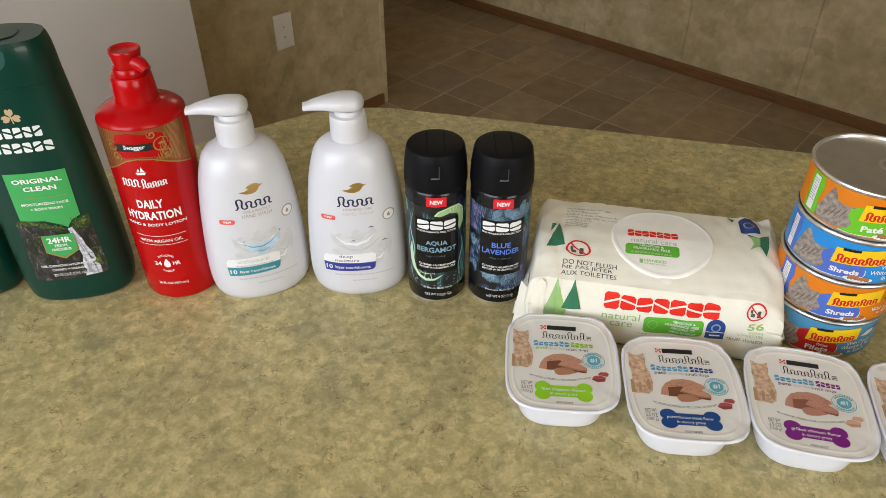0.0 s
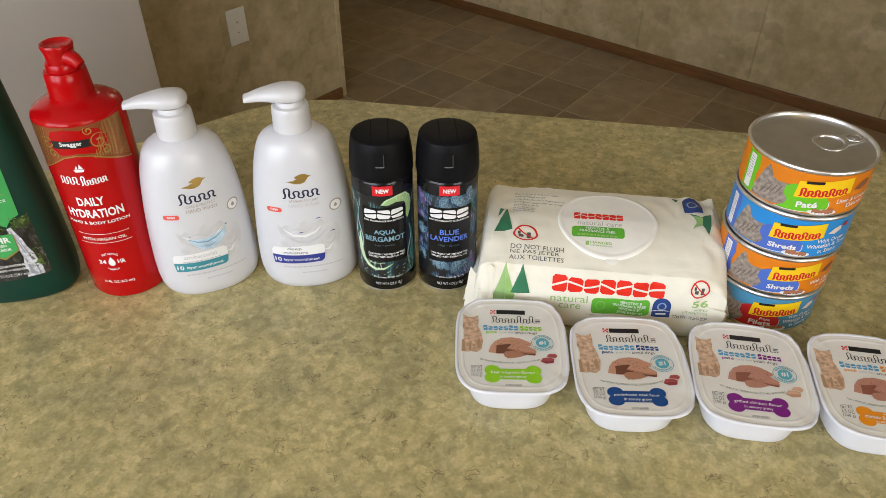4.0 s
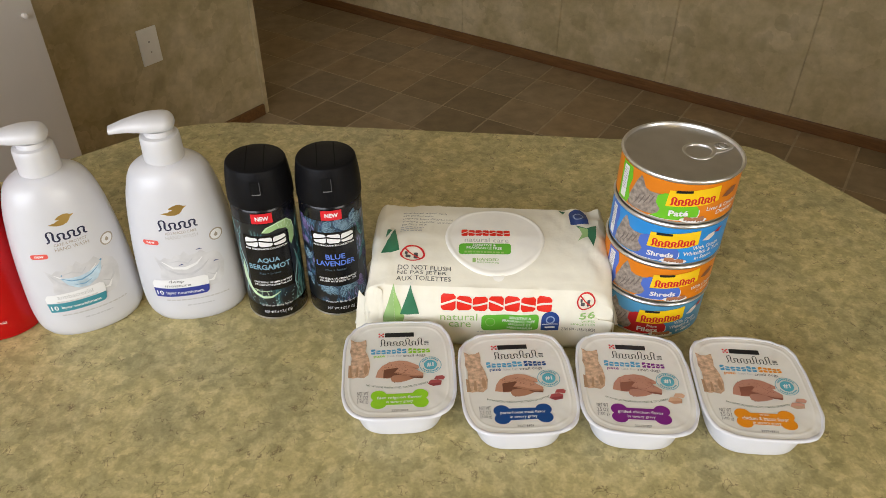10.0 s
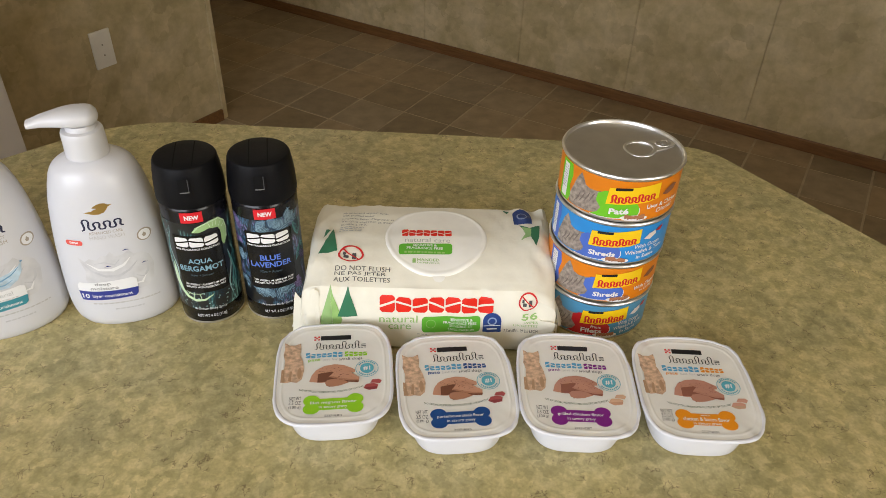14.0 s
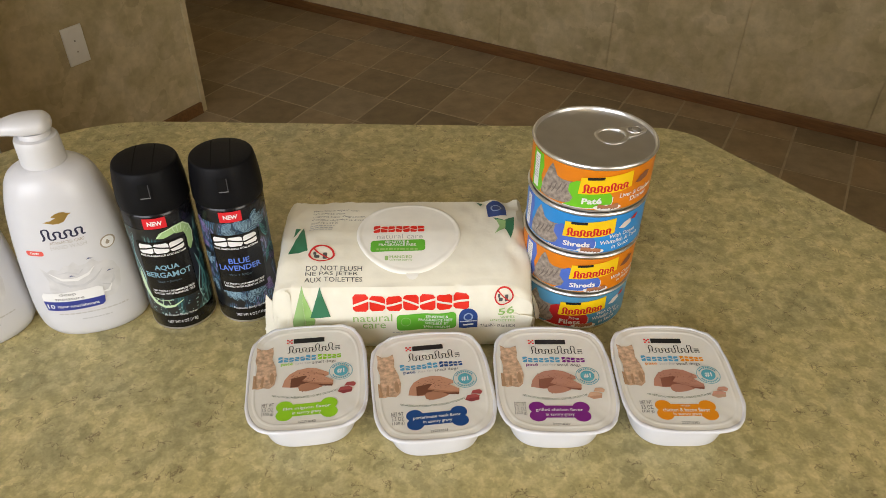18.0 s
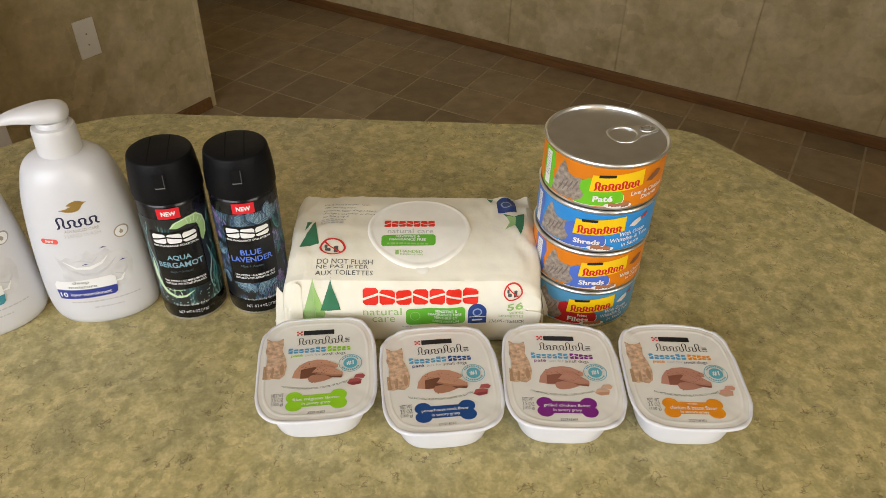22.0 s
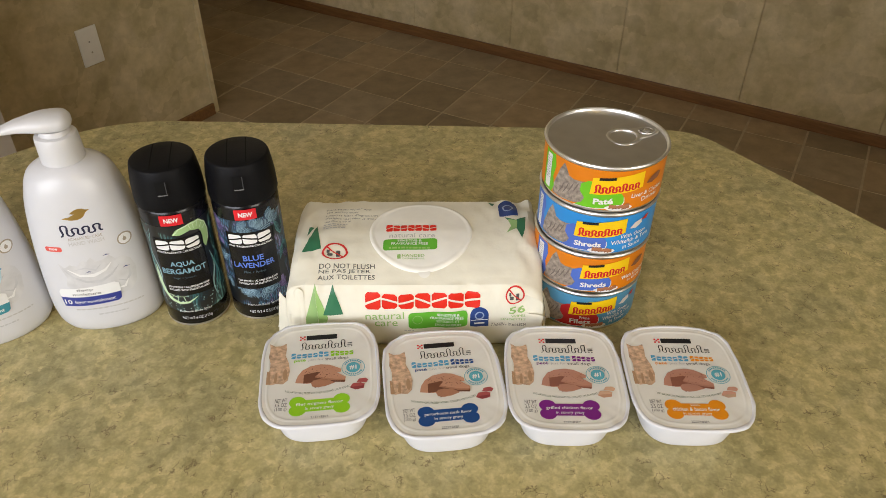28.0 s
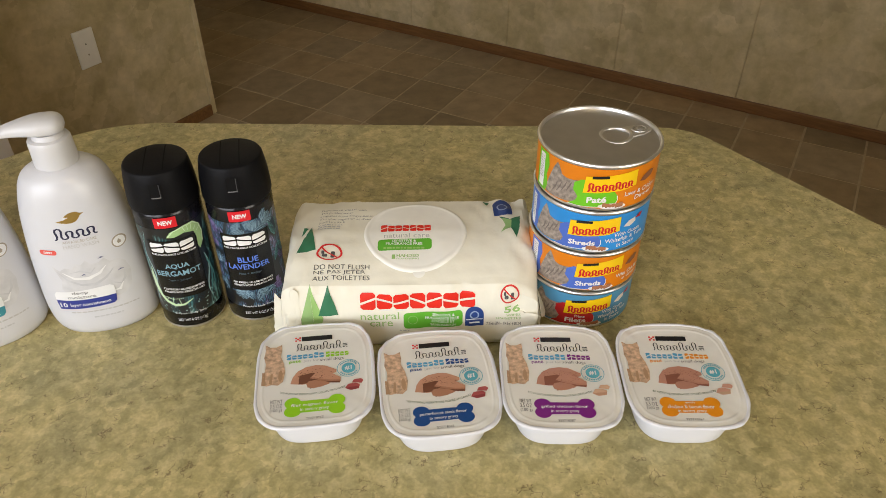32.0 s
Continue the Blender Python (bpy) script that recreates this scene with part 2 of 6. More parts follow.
def wood(name, dark, light, scale=9.0, rough=0.45):
    m = bpy.data.materials.new(name)
    m.use_nodes = True
    nt = m.node_tree
    b = nt.nodes["Principled BSDF"]
    co = nt.nodes.new("ShaderNodeTexCoord").outputs["Object"]
    mp = nt.nodes.new("ShaderNodeMapping")
    mp.inputs["Scale"].default_value = (1, 12, 12)
    n = node(nt, "ShaderNodeTexNoise", Scale=scale, Detail=7.0, Roughness=0.6, Distortion=0.4)
    nt.links.new(co, mp.inputs["Vector"])
    nt.links.new(mp.outputs[0], n.inputs["Vector"])
    nt.links.new(ramp(nt, n.outputs[0], [(0.3, dark), (0.7, light)]), b.inputs["Base Color"])
    b.inputs["Roughness"].default_value = rough
    return m


LAMINATE, WALL, TILE = laminate(), wall_paper(), floor_tile()
GROUT = material("grout", (0.43, 0.345, 0.23), 0.8, vary=0.15, vary_scale=20, bump=0.3)
OAK = wood("stained_oak_trim", (0.125, 0.056, 0.017), (0.235, 0.112, 0.038))
CABINET_OAK = wood("oak_cabinet", (0.22, 0.11, 0.04), (0.36, 0.20, 0.09), 6.0)
CEILING = material("ceiling_white", (0.76, 0.735, 0.68), 0.85, bump=0.5, bump_scale=80)
WHITE_PAINT = material("white_enamel", (0.76, 0.715, 0.65), 0.38, vary=0.03, vary_scale=6, bump=0.06, bump_scale=260)
PLATE = material("almond_plastic", (0.84, 0.81, 0.73), 0.35, vary=0.03)
# near-black for flat pieces that paint the shade inside recesses
DARK = material("recess_shade", (0.006, 0.006, 0.006), 0.7, spec=0.1)
WHITE_PLASTIC = material("glossy_white_plastic", (0.61, 0.615, 0.645), 0.30, coat=0.2, coat_rough=0.3, vary=0.025, vary_scale=40)
PUMP_WHITE = material("satin_white_plastic", (0.63, 0.63, 0.645), 0.30, vary=0.02, vary_scale=60, bump=0.05, bump_scale=500)
RED_PLASTIC = material("glossy_red_plastic", (0.42, 0.002, 0.0035), 0.20, spec=0.24, coat=0.06, vary=0.05, vary_scale=35)
GREEN_PLASTIC = material("deep_green_plastic", (0.002, 0.036, 0.024), 0.30, spec=0.3, coat=0.1, vary=0.06, vary_scale=35)
BLACK_PLASTIC = material("matt_black_plastic", (0.005, 0.005, 0.006), 0.46, spec=0.12, bump=0.12, bump_scale=900, vary=0.12, vary_scale=60)
TIN = material("tinned_steel", (0.66, 0.65, 0.64), 0.34, metal=1.0, vary=0.06, vary_scale=60)
LID_STEEL = material("brushed_lid_steel", (0.57, 0.59, 0.63), 0.22, metal=1.0, vary=0.06, vary_scale=70, bump=0.08, bump_scale=300)
TRAY_WHITE = material("white_tray_plastic", (0.71, 0.72, 0.76), 0.30, vary=0.025, vary_scale=50)
FILM_WHITE = material("white_film", (0.80, 0.77, 0.65), 0.46, spec=0.35, vary=0.03, vary_scale=60, bump=0.25, bump_scale=120)

# ---------------------------------------------------------------- building helpers


def link(name, bm, mat, parent=None, smooth=True, angle=35):
    me = bpy.data.meshes.new(name)
    bm.normal_update()
    bm.to_mesh(me)
    bm.free()
    me.materials.append(mat)
    if smooth:
        me.shade_smooth()
        me.set_sharp_from_angle(angle=radians(angle))
    ob = new(name, me)
    if parent:
        ob.parent = parent
    return ob


def part(name, bm, mat, parent, label="", smooth=True, angle=35):
    ob = link(name, bm, mat, parent, smooth, angle)
    return tagged(ob, label=label) if label else ob


def thing(name, m, label, category, group=""):
    ob = new(name)
    ob.empty_display_size = 0.02
    ob.matrix_world = m
    return tagged(ob, label=label, category=category, group=group)


def box(sx, sy, sz, bevel=0.0, at=(0, 0, 0), seg=2):
    """A box that stands on at, centred in x and y."""
    bm = bmesh.new()
    bmesh.ops.create_cube(bm, size=1)
    bmesh.ops.scale(bm, vec=(sx, sy, sz), verts=bm.verts)
    bmesh.ops.translate(bm, vec=(at[0], at[1], at[2] + sz / 2), verts=bm.verts)
    if bevel:
        bmesh.ops.bevel(bm, geom=bm.edges[:], offset=bevel, segments=seg, profile=0.5, affect="EDGES")
    return bm


def prism(points, z0, z1, bevel=0.0, seg=3):
    bm = bmesh.new()
    low = [bm.verts.new((x, y, z0)) for x, y in points]
    high = [bm.verts.new((x, y, z1)) for x, y in points]
    n = len(points)
    bm.faces.new(low[::-1])
    top = bm.faces.new(high)
    for i in range(n):
        bm.faces.new((low[i], low[(i + 1) % n], high[(i + 1) % n], high[i]))
    if bevel:
        bmesh.ops.bevel(bm, geom=list(top.edges), offset=bevel, segments=seg, profile=0.5, affect="EDGES")
    bmesh.ops.recalc_face_normals(bm, faces=bm.faces)
    return bm


def glide(rows, x):
    """Smooth value(s) at x through rows of (x, values...)."""
    if x <= rows[0][0]:
        return rows[0][1:]
    if x >= rows[-1][0]:
        return rows[-1][1:]
    i = max(k for k in range(len(rows) - 1) if rows[k][0] <= x)
    a, b = rows[i], rows[i + 1]
    p, q = rows[max(i - 1, 0)], rows[min(i + 2, len(rows) - 1)]
    h = b[0] - a[0]
    s = (x - a[0]) / h
    out = []
    for k in range(1, len(a)):
        d = (b[k] - a[k]) / h
        da = (a[k] - p[k]) / (a[0] - p[0]) if i else d
        db = (q[k] - b[k]) / (q[0] - b[0]) if i + 2 < len(rows) else d
        ma = 0 if da * d <= 0 else min((da + d) / 2, 3 * da, 3 * d, key=abs)
        mb = 0 if db * d <= 0 else min((db + d) / 2, 3 * db, 3 * d, key=abs)
        s2, s3 = s * s, s * s * s
        out.append((2 * s3 - 3 * s2 + 1) * a[k] + (s3 - 2 * s2 + s) * h * ma + (3 * s2 - 2 * s3) * b[k] + (s3 - s2) * h * mb)
    return tuple(out)


def super_point(a, b, n, angle):
    c, s = math.cos(angle), math.sin(angle)
    return a * math.copysign(abs(c) ** (2 / n), c), b * math.copysign(abs(s) ** (2 / n), s)


def loft(heights, section, around=56, close=True):
    """Rings at the heights; section(z) gives (half width, half depth, squareness[, cx, cy])."""
    bm = bmesh.new()
    rings = []
    for z in heights:
        a, b, n, *mid = section(z)
        cx, cy = mid if mid else (0, 0)
        ring = []
        for k in range(around):
            x, y = super_point(a, b, n, 2 * math.pi * k / around)
            ring.append(bm.verts.new((cx + x, cy + y, z)))
        rings.append(ring)
    for r, s in zip(rings, rings[1:]):
        for k in range(around):
            bm.faces.new((r[k], r[(k + 1) % around], s[(k + 1) % around], s[k]))
    if close:
        bm.faces.new(rings[0][::-1])
        bm.faces.new(rings[-1])
    return bm


def lathe(rows, around=48, cap=True):
    """Round body through rows of (radius, z); the first and last rows may be closed."""
    bm = bmesh.new()
    rings = []
    for r, z in rows:
        rings.append([bm.verts.new((r * math.cos(2 * math.pi * k / around), r * math.sin(2 * math.pi * k / around), z)) for k in range(around)])
    for r, s in zip(rings, rings[1:]):
        for k in range(around):
            bm.faces.new((r[k], r[(k + 1) % around], s[(k + 1) % around], s[k]))
    if cap:
        bm.faces.new(rings[0][::-1])
        bm.faces.new(rings[-1])
    return bm


def tube(points, radius, around=10, flat=1.0, closed=False):
    """A bent rod along points."""
    bm = bmesh.new()
    pts = [Vector(p) for p in points]
    rings = []
    n = len(pts)
    for i, p in enumerate(pts):
        a = pts[(i - 1) % n] if closed or i else p
        b = pts[(i + 1) % n] if closed or i < n - 1 else p
        d = (b - a).normalized()
        side = d.cross(Vector((0, 0, 1)))
        side = side.normalized() if side.length > 1e-4 else Vector((1, 0, 0))
        up = side.cross(d)
        rad = radius[i] if isinstance(radius, (list, tuple)) else radius
        rings.append([bm.verts.new(p + rad * (side * math.cos(2 * math.pi * k / around) + up * flat * math.sin(2 * math.pi * k / around))) for k in range(around)])
    pairs = list(zip(rings, rings[1:])) + ([(rings[-1], rings[0])] if closed else [])
    for r, s in pairs:
        for k in range(around):
            bm.faces.new((r[k], r[(k + 1) % around], s[(k + 1) % around], s[k]))
    if not closed:
        bm.faces.new(rings[0][::-1])
        bm.faces.new(rings[-1])
    bmesh.ops.recalc_face_normals(bm, faces=bm.faces)
    return bm


def join_bm(*many):
    out = bmesh.new()
    for b in many:
        me = bpy.data.meshes.new("tmp")
        b.to_mesh(me)
        b.free()
        out.from_mesh(me)
        bpy.data.meshes.remove(me)
    return out


def moved(bm, m):
    bmesh.ops.transform(bm, matrix=m, verts=bm.verts)
    return bm


def steps(a, b, n):
    return [a + (b - a) * k / (n - 1) for k in range(n)]


def structure(name, bm, mat, label, m=None, smooth=False):
    ob = link(name, bm, mat, None, smooth)
    if m:
        ob.matrix_world = m
    return tagged(ob, label=label, kind="structure", category=name.split("_")[0])


# ---------------------------------------------------------------- room, in hall coordinates (E1, E2)
WALL_A, CORNER, FAR = -1.976, 1.793, 2.799
LEFT, RIGHT, NEAR, HALL_END, HIGH = -1.976, 3.1, -1.85, -4.4, 2.35


# the far wall runs a little out of square with the hall
SKEW = ROOM @ Matrix.Translation((-2.3, FAR, 0)) @ pose(0, 0, 0, 0, 0, 1.43) @ Matrix.Translation((2.3, -FAR, 0))


def slab(name, e1a, e1b, e2a, e2b, z0, z1, mat, label, m=ROOM):
    bm = box(e1b - e1a, e2b - e2a, z1 - z0, 0, ((e1a + e1b) / 2, (e2a + e2b) / 2, z0))
    return structure(name, bm, mat, label, m)


floor = slab("floor", HALL_END, RIGHT, NEAR, FAR + 0.15, -0.05, 0.0, GROUT, "tiled floor with pale grout joints")
slab("ceiling", HALL_END - 0.1, RIGHT + 0.1, NEAR - 0.1, FAR + 0.26, HIGH, HIGH + 0.06, CEILING, "plain white ceiling")
slab("wall_far", HALL_END - 0.1, RIGHT + 0.1, FAR, FAR + 0.1, 0, HIGH, WALL, "sponged beige wall behind the hall", SKEW)
slab("wall_outlet", WALL_A - 0.1, WALL_A, NEAR, CORNER, 0, HIGH, WALL, "sponged beige wall with an outlet plate")
slab("wall_hall", HALL_END, WALL_A - 0.1, CORNER - 0.1, CORNER, 0, HIGH, WALL, "sponged beige hall wall")
slab("wall_hall_end", HALL_END - 0.1, HALL_END, CORNER, FAR + 0.04, 0, HIGH, WALL, "sponged beige wall closing the hall")
pieces = []
for e2a, e2b, z0, z1 in ((NEAR, -1.35, 0, HIGH), (0.45, FAR + 0.2, 0, HIGH), (-1.35, 0.45, 0, 0.95), (-1.35, 0.45, 2.22, HIGH)):
    pieces.append(box(0.1, e2b - e2a, z1 - z0, 0, (RIGHT + 0.05, (e2a + e2b) / 2, z0)))
structure("wall_right", join_bm(*pieces), WALL, "plain beige wall with an opening added for the side fill", ROOM)
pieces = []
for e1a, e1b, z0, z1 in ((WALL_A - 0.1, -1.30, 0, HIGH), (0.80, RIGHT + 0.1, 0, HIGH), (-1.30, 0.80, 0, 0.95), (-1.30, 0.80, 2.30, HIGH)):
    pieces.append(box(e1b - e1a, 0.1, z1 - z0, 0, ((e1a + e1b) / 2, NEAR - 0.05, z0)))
structure("wall_behind", join_bm(*pieces), WALL, "plain beige wall with an opening added for the daylight fill", ROOM)
# an unseen window is added in the wall behind the camera, to frame the daylight lamp
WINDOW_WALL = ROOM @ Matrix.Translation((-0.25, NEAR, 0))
win = new("added_window_1")
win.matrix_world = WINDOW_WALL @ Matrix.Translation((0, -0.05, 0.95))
tagged(win, label="unseen wide white window frame added around the daylight fill", kind="structure", category="window")
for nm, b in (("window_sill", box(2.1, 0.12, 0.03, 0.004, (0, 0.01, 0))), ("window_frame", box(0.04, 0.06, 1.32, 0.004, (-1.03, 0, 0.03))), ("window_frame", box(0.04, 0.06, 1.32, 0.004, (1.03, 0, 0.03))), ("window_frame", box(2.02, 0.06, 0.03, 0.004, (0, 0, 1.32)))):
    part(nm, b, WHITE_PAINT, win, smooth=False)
# unseen side window, added only to frame the fill lamp
side = new("added_window_2")
side.matrix_world = ROOM @ Matrix.Translation((RIGHT + 0.05, -0.45, 0.95)) @ pose(0, 0, 0, 0, 0, 90)
tagged(side, label="unseen white window frame added around the side fill", kind="structure", category="window")
for nm, b in (("window_sill", box(1.8, 0.12, 0.03, 0.004, (0, 0.01, 0))), ("window_frame", box(0.04, 0.06, 1.21, 0.004, (-0.88, 0, 0.03))), ("window_frame", box(0.04, 0.06, 1.21, 0.004, (0.88, 0, 0.03))), ("window_frame", box(1.72, 0.06, 0.03, 0.004, (0, 0, 1.21)))):
    part(nm, b, WHITE_PAINT, side, smooth=False)


def board(name, e1a, e1b, e2a, e2b, z0, z1, mat, label, m=ROOM):
    bm = box(e1b - e1a, e2b - e2a, z1 - z0, 0.003, ((e1a + e1b) / 2, (e2a + e2b) / 2, z0))
    return structure(name, bm, mat, label, m)


board("baseboard", HALL_END + 0.002, RIGHT, FAR - 0.012, FAR, 0, 0.046, OAK, "stained oak baseboard along the far wall", SKEW)
board("baseboard", WALL_A, WALL_A + 0.012, NEAR, CORNER - 0.022, 0, 0.044, OAK, "stained oak baseboard under the outlet wall")
board("trim", WALL_A, WALL_A + 0.006, CORNER - 0.02, CORNER + 0.002, 0, HIGH, WALL, "beige corner strip on the wall's end")
for e1 in (-1.77, -1.29, -0.81, -0.33, 0.15, 0.63, 1.11):
    board("trim", e1 - 0.002, e1 + 0.002, FAR - 0.0015, FAR, 0.046, HIGH, WALL, "thin seam between two wall panels", SKEW)

# ---------------------------------------------------------------- counter
def arc(cx, cy, r, a0, a1, n):
    return [(cx + r * math.cos(radians(a)), cy + r * math.sin(radians(a))) for a in steps(a0, a1, n)]


def round_corners(points, radii, n=10):
    out = []
    k = len(points)
    for i in range(k):
        p, a, b = Vector(points[i]), Vector(points[i - 1]), Vector(points[(i + 1) % k])
        u, v = (a - p).normalized(), (b - p).normalized()
        r = radii[i]
        if not r:
            out.append(tuple(p))
            continue
        ang = u.angle(v) / 2
        d = r / math.tan(ang)
        c = p + (u + v).normalized() * r / math.sin(ang)
        s, e = p + u * d - c, p + v * d - c
        turn = s.angle_signed(e)
        for t in steps(0, 1, n):
            q = s.copy()
            q.rotate(Matrix.Rotation(-turn * t, 2))
            out.append(tuple(c + q))
    return out


outline = [(-0.98, 0.10), (0.785, 0.10), (0.535, 0.673), (-0.085, 0.808), (-0.98, 0.20)]
edge = round_corners(outline, [0.02, 0.05, 0.06, 0.16, 0.05])
counter = thing("kitchen_counter", Matrix.Identity(4), "kitchen peninsula with mottled olive laminate top on an oak base", "counter")
part("countertop", prism(edge, COUNTER - 0.038, COUNTER, 0.006), LAMINATE, counter, "mottled olive laminate top with rounded corners")
inner = [(x * 0.86 + 0.0, (y - 0.45) * 0.8 + 0.45) for x, y in outline]
part("base", prism(inner, 0.0, COUNTER - 0.038), CABINET_OAK, counter, "oak cabinet base", smooth=False)

# ---------------------------------------------------------------- tall white cabinet beside the outlet wall
CAB_FACE, CAB_EDGE = -1.667, 0.904
cab = thing("tall_cabinet", ROOM @ Matrix.Translation(((CAB_FACE + WALL_A) / 2, CAB_EDGE - 0.45, 0)), "tall plain white enamelled cabinet standing against the wall", "cabinet")
part("body", box(CAB_FACE - WALL_A - 0.004, 0.90, 1.85, 0.006), WHITE_PAINT, cab)

# ---------------------------------------------------------------- outlet plate, knob
plate = thing("outlet_plate", ROOM @ Matrix.Translation((WALL_A, 1.3595, 0.405)) @ pose(0, 0, 0, 0, 0, 90), "almond plastic wall plate screwed to the beige wall", "wall plate")
bm = box(0.070, 0.006, 0.115, 0.002, (0, -0.003, -0.0575), 3)
part("cover", bm, PLATE, plate)
for z, r, m in ((0.014, 0.0026, material("grey_fitting", (0.30, 0.28, 0.24), 0.5)), (-0.019, 0.0028, material("aged_screw", (0.42, 0.38, 0.30), 0.4))):
    bm = lathe([(r, 0), (r, 0.0008), (r * 0.6, 0.0014)], 14)
    part("jack" if z > 0 else "screw", moved(bm, pose(0, -0.006, z, 90)), m, plate)
knob_bm = lathe([(0.004, 0), (0.0045, 0.006), (0.007, 0.010), (0.0065, 0.014), (0.003, 0.0155)], 20)
part("knob", moved(knob_bm, pose((CAB_FACE - WALL_A) / 2 - 0.002, 0.874 - (CAB_EDGE - 0.45), 0.71, 0, 90)), WHITE_PAINT, cab, "small white knob")

# ---------------------------------------------------------------- printing on surfaces
INK = {}


def ink(name, rgb, rough=0.42, coat=0.05):
    if name not in INK:
        INK[name] = material("ink_" + name, rgb, rough, spec=0.35, coat=coat * 0.4, vary=0.03, vary_scale=90)
    return INK[name]


WHITE_INK = ink("white", (0.78, 0.78, 0.77))
BLACK_INK = ink("black", (0.012, 0.012, 0.013))
NAVY = ink("navy", (0.018, 0.020, 0.055))
GREY_INK = ink("grey", (0.09, 0.09, 0.09))
PALE_GREY = ink("pale_grey", (0.48, 0.475, 0.47))
TAUPE = ink("taupe", (0.36, 0.31, 0.25))
GOLD = material("gold_foil", (0.50, 0.33, 0.10), 0.34, metal=0.75, vary=0.08)
BRIGHT_RED = ink("signal_red", (0.66, 0.015, 0.025))


def text_shape(words, bold=0.0):
    """Flat mesh of the words, scaled to the unit square."""
    cu = bpy.data.curves.new("words", "FONT")
    cu.body, cu.resolution_u, cu.offset = words, 2, bold
    ob = new("words", cu)
    me = bpy.data.meshes.new_from_object(ob.evaluated_get(bpy.context.evaluated_depsgraph_get()))
    bm = bmesh.new()
    bm.from_mesh(me)
    bpy.data.objects.remove(ob)
    bpy.data.curves.remove(cu)
    bpy.data.meshes.remove(me)
    xs, ys = [v.co.x for v in bm.verts], [v.co.y for v in bm.verts]
    for v in bm.verts:
        v.co = ((v.co.x - min(xs)) / (max(xs) - min(xs)), (v.co.y - min(ys)) / (max(ys) - min(ys)), 0)
    return bm


def words_in(words, u0, u1, v0, v1, bold=0.0, rise=0.0, bow=0.0):
    """Words in a box in millimetres; rise: how much the right end lies higher; bow: sag of the middle."""
    bm = text_shape(words, bold)
    for v in bm.verts:
        s = v.co.x
        v.co = (u0 + (u1 - u0) * s, v0 + (v1 - v0) * v.co.y + rise * (s - 0.5) - bow * (1 - (2 * s - 1) ** 2), 0)
    return bm


def poly(*loops):
    bm = bmesh.new()
    for pts in loops:
        bm.faces.new([bm.verts.new((x, y, 0)) for x, y in pts])
    bm.normal_update()
    bmesh.ops.triangulate(bm, faces=bm.faces[:], ngon_method="EAR_CLIP")
    return bm


def ell(cu, cv, ru, rv, n=28, a0=0, a1=360):
    k = n if a1 - a0 >= 360 else n + 1
    return [(cu + ru * math.cos(radians(a0 + (a1 - a0) * i / n)), cv + rv * math.sin(radians(a0 + (a1 - a0) * i / n))) for i in range(k)]


def rrect(u0, u1, v0, v1, r, lean=0.0):
    pts = []
    for cx, cy, a in ((u1 - r, v1 - r, 0), (u0 + r, v1 - r, 90), (u0 + r, v0 + r, 180), (u1 - r, v0 + r, 270)):
        pts += [(cx + r * math.cos(radians(a + d)), cy + r * math.sin(radians(a + d))) for d in (0, 22.5, 45, 67.5, 90)]
    return [(x, y + lean * (x - (u0 + u1) / 2) / (u1 - u0)) for x, y in pts]


def ring(cu, cv, ru, rv, w, n=36):
    bm = bmesh.new()
    a = [bm.verts.new((x, y, 0)) for x, y in ell(cu, cv, ru, rv, n)]
    b = [bm.verts.new((x, y, 0)) for x, y in ell(cu, cv, ru - w, rv - w, n)]
    for i in range(n):
        bm.faces.new((a[i], a[(i + 1) % n], b[(i + 1) % n], b[i]))
    return bm


def stroke(pts, w):
    """A ribbon along points; w one width or one for each point."""
    bm = bmesh.new()
    P = [Vector((x, y)) for x, y in pts]
    rows = []
    for i, p in enumerate(P):
        d = (P[min(i + 1, len(P) - 1)] - P[max(i - 1, 0)]).normalized()
        k = (w[i] if isinstance(w, (list, tuple)) else w) / 2
        rows.append([bm.verts.new((p.x - d.y * k, p.y + d.x * k, 0)), bm.verts.new((p.x + d.y * k, p.y - d.x * k, 0))])
    for a, b in zip(rows, rows[1:]):
        bm.faces.new((a[0], a[1], b[1], b[0]))
    return bm


def notched(u0, u1, v0, v1, count, fill=0.88, tall=(), rise=0.0, slit=0.2, only=None):
    """A heavy mark drawn as a row of plain blocks, each split by one slanting slit."""
    pitch = (u1 - u0) / count
    out = []
    for i in range(count) if only is None else (only,):
        a = u0 + pitch * (i + (1 - fill) / 2)
        b = a + pitch * fill
        h = (v1 - v0) * (tall[i % len(tall)] if tall else 1)
        lo = v0 + rise * ((i + 0.5) / count - 0.5)
        hi, g = lo + h, slit * h / 2
        r = min(b - a, h) * 0.16
        m, d = lo + h * (0.5, 0.56, 0.44)[i % 3], h * (0.16, -0.13, 0.10, -0.18)[i % 4]
        out.append([(a, lo + r), (a + r, lo), (b - r, lo), (b, lo + r), (b, m + d - g), (a, m - d - g)])
        out.append([(a, m - d + g), (b, m + d + g), (b, hi - r), (b - r, hi), (a + r, hi), (a, hi - r)])
    return poly(*out)


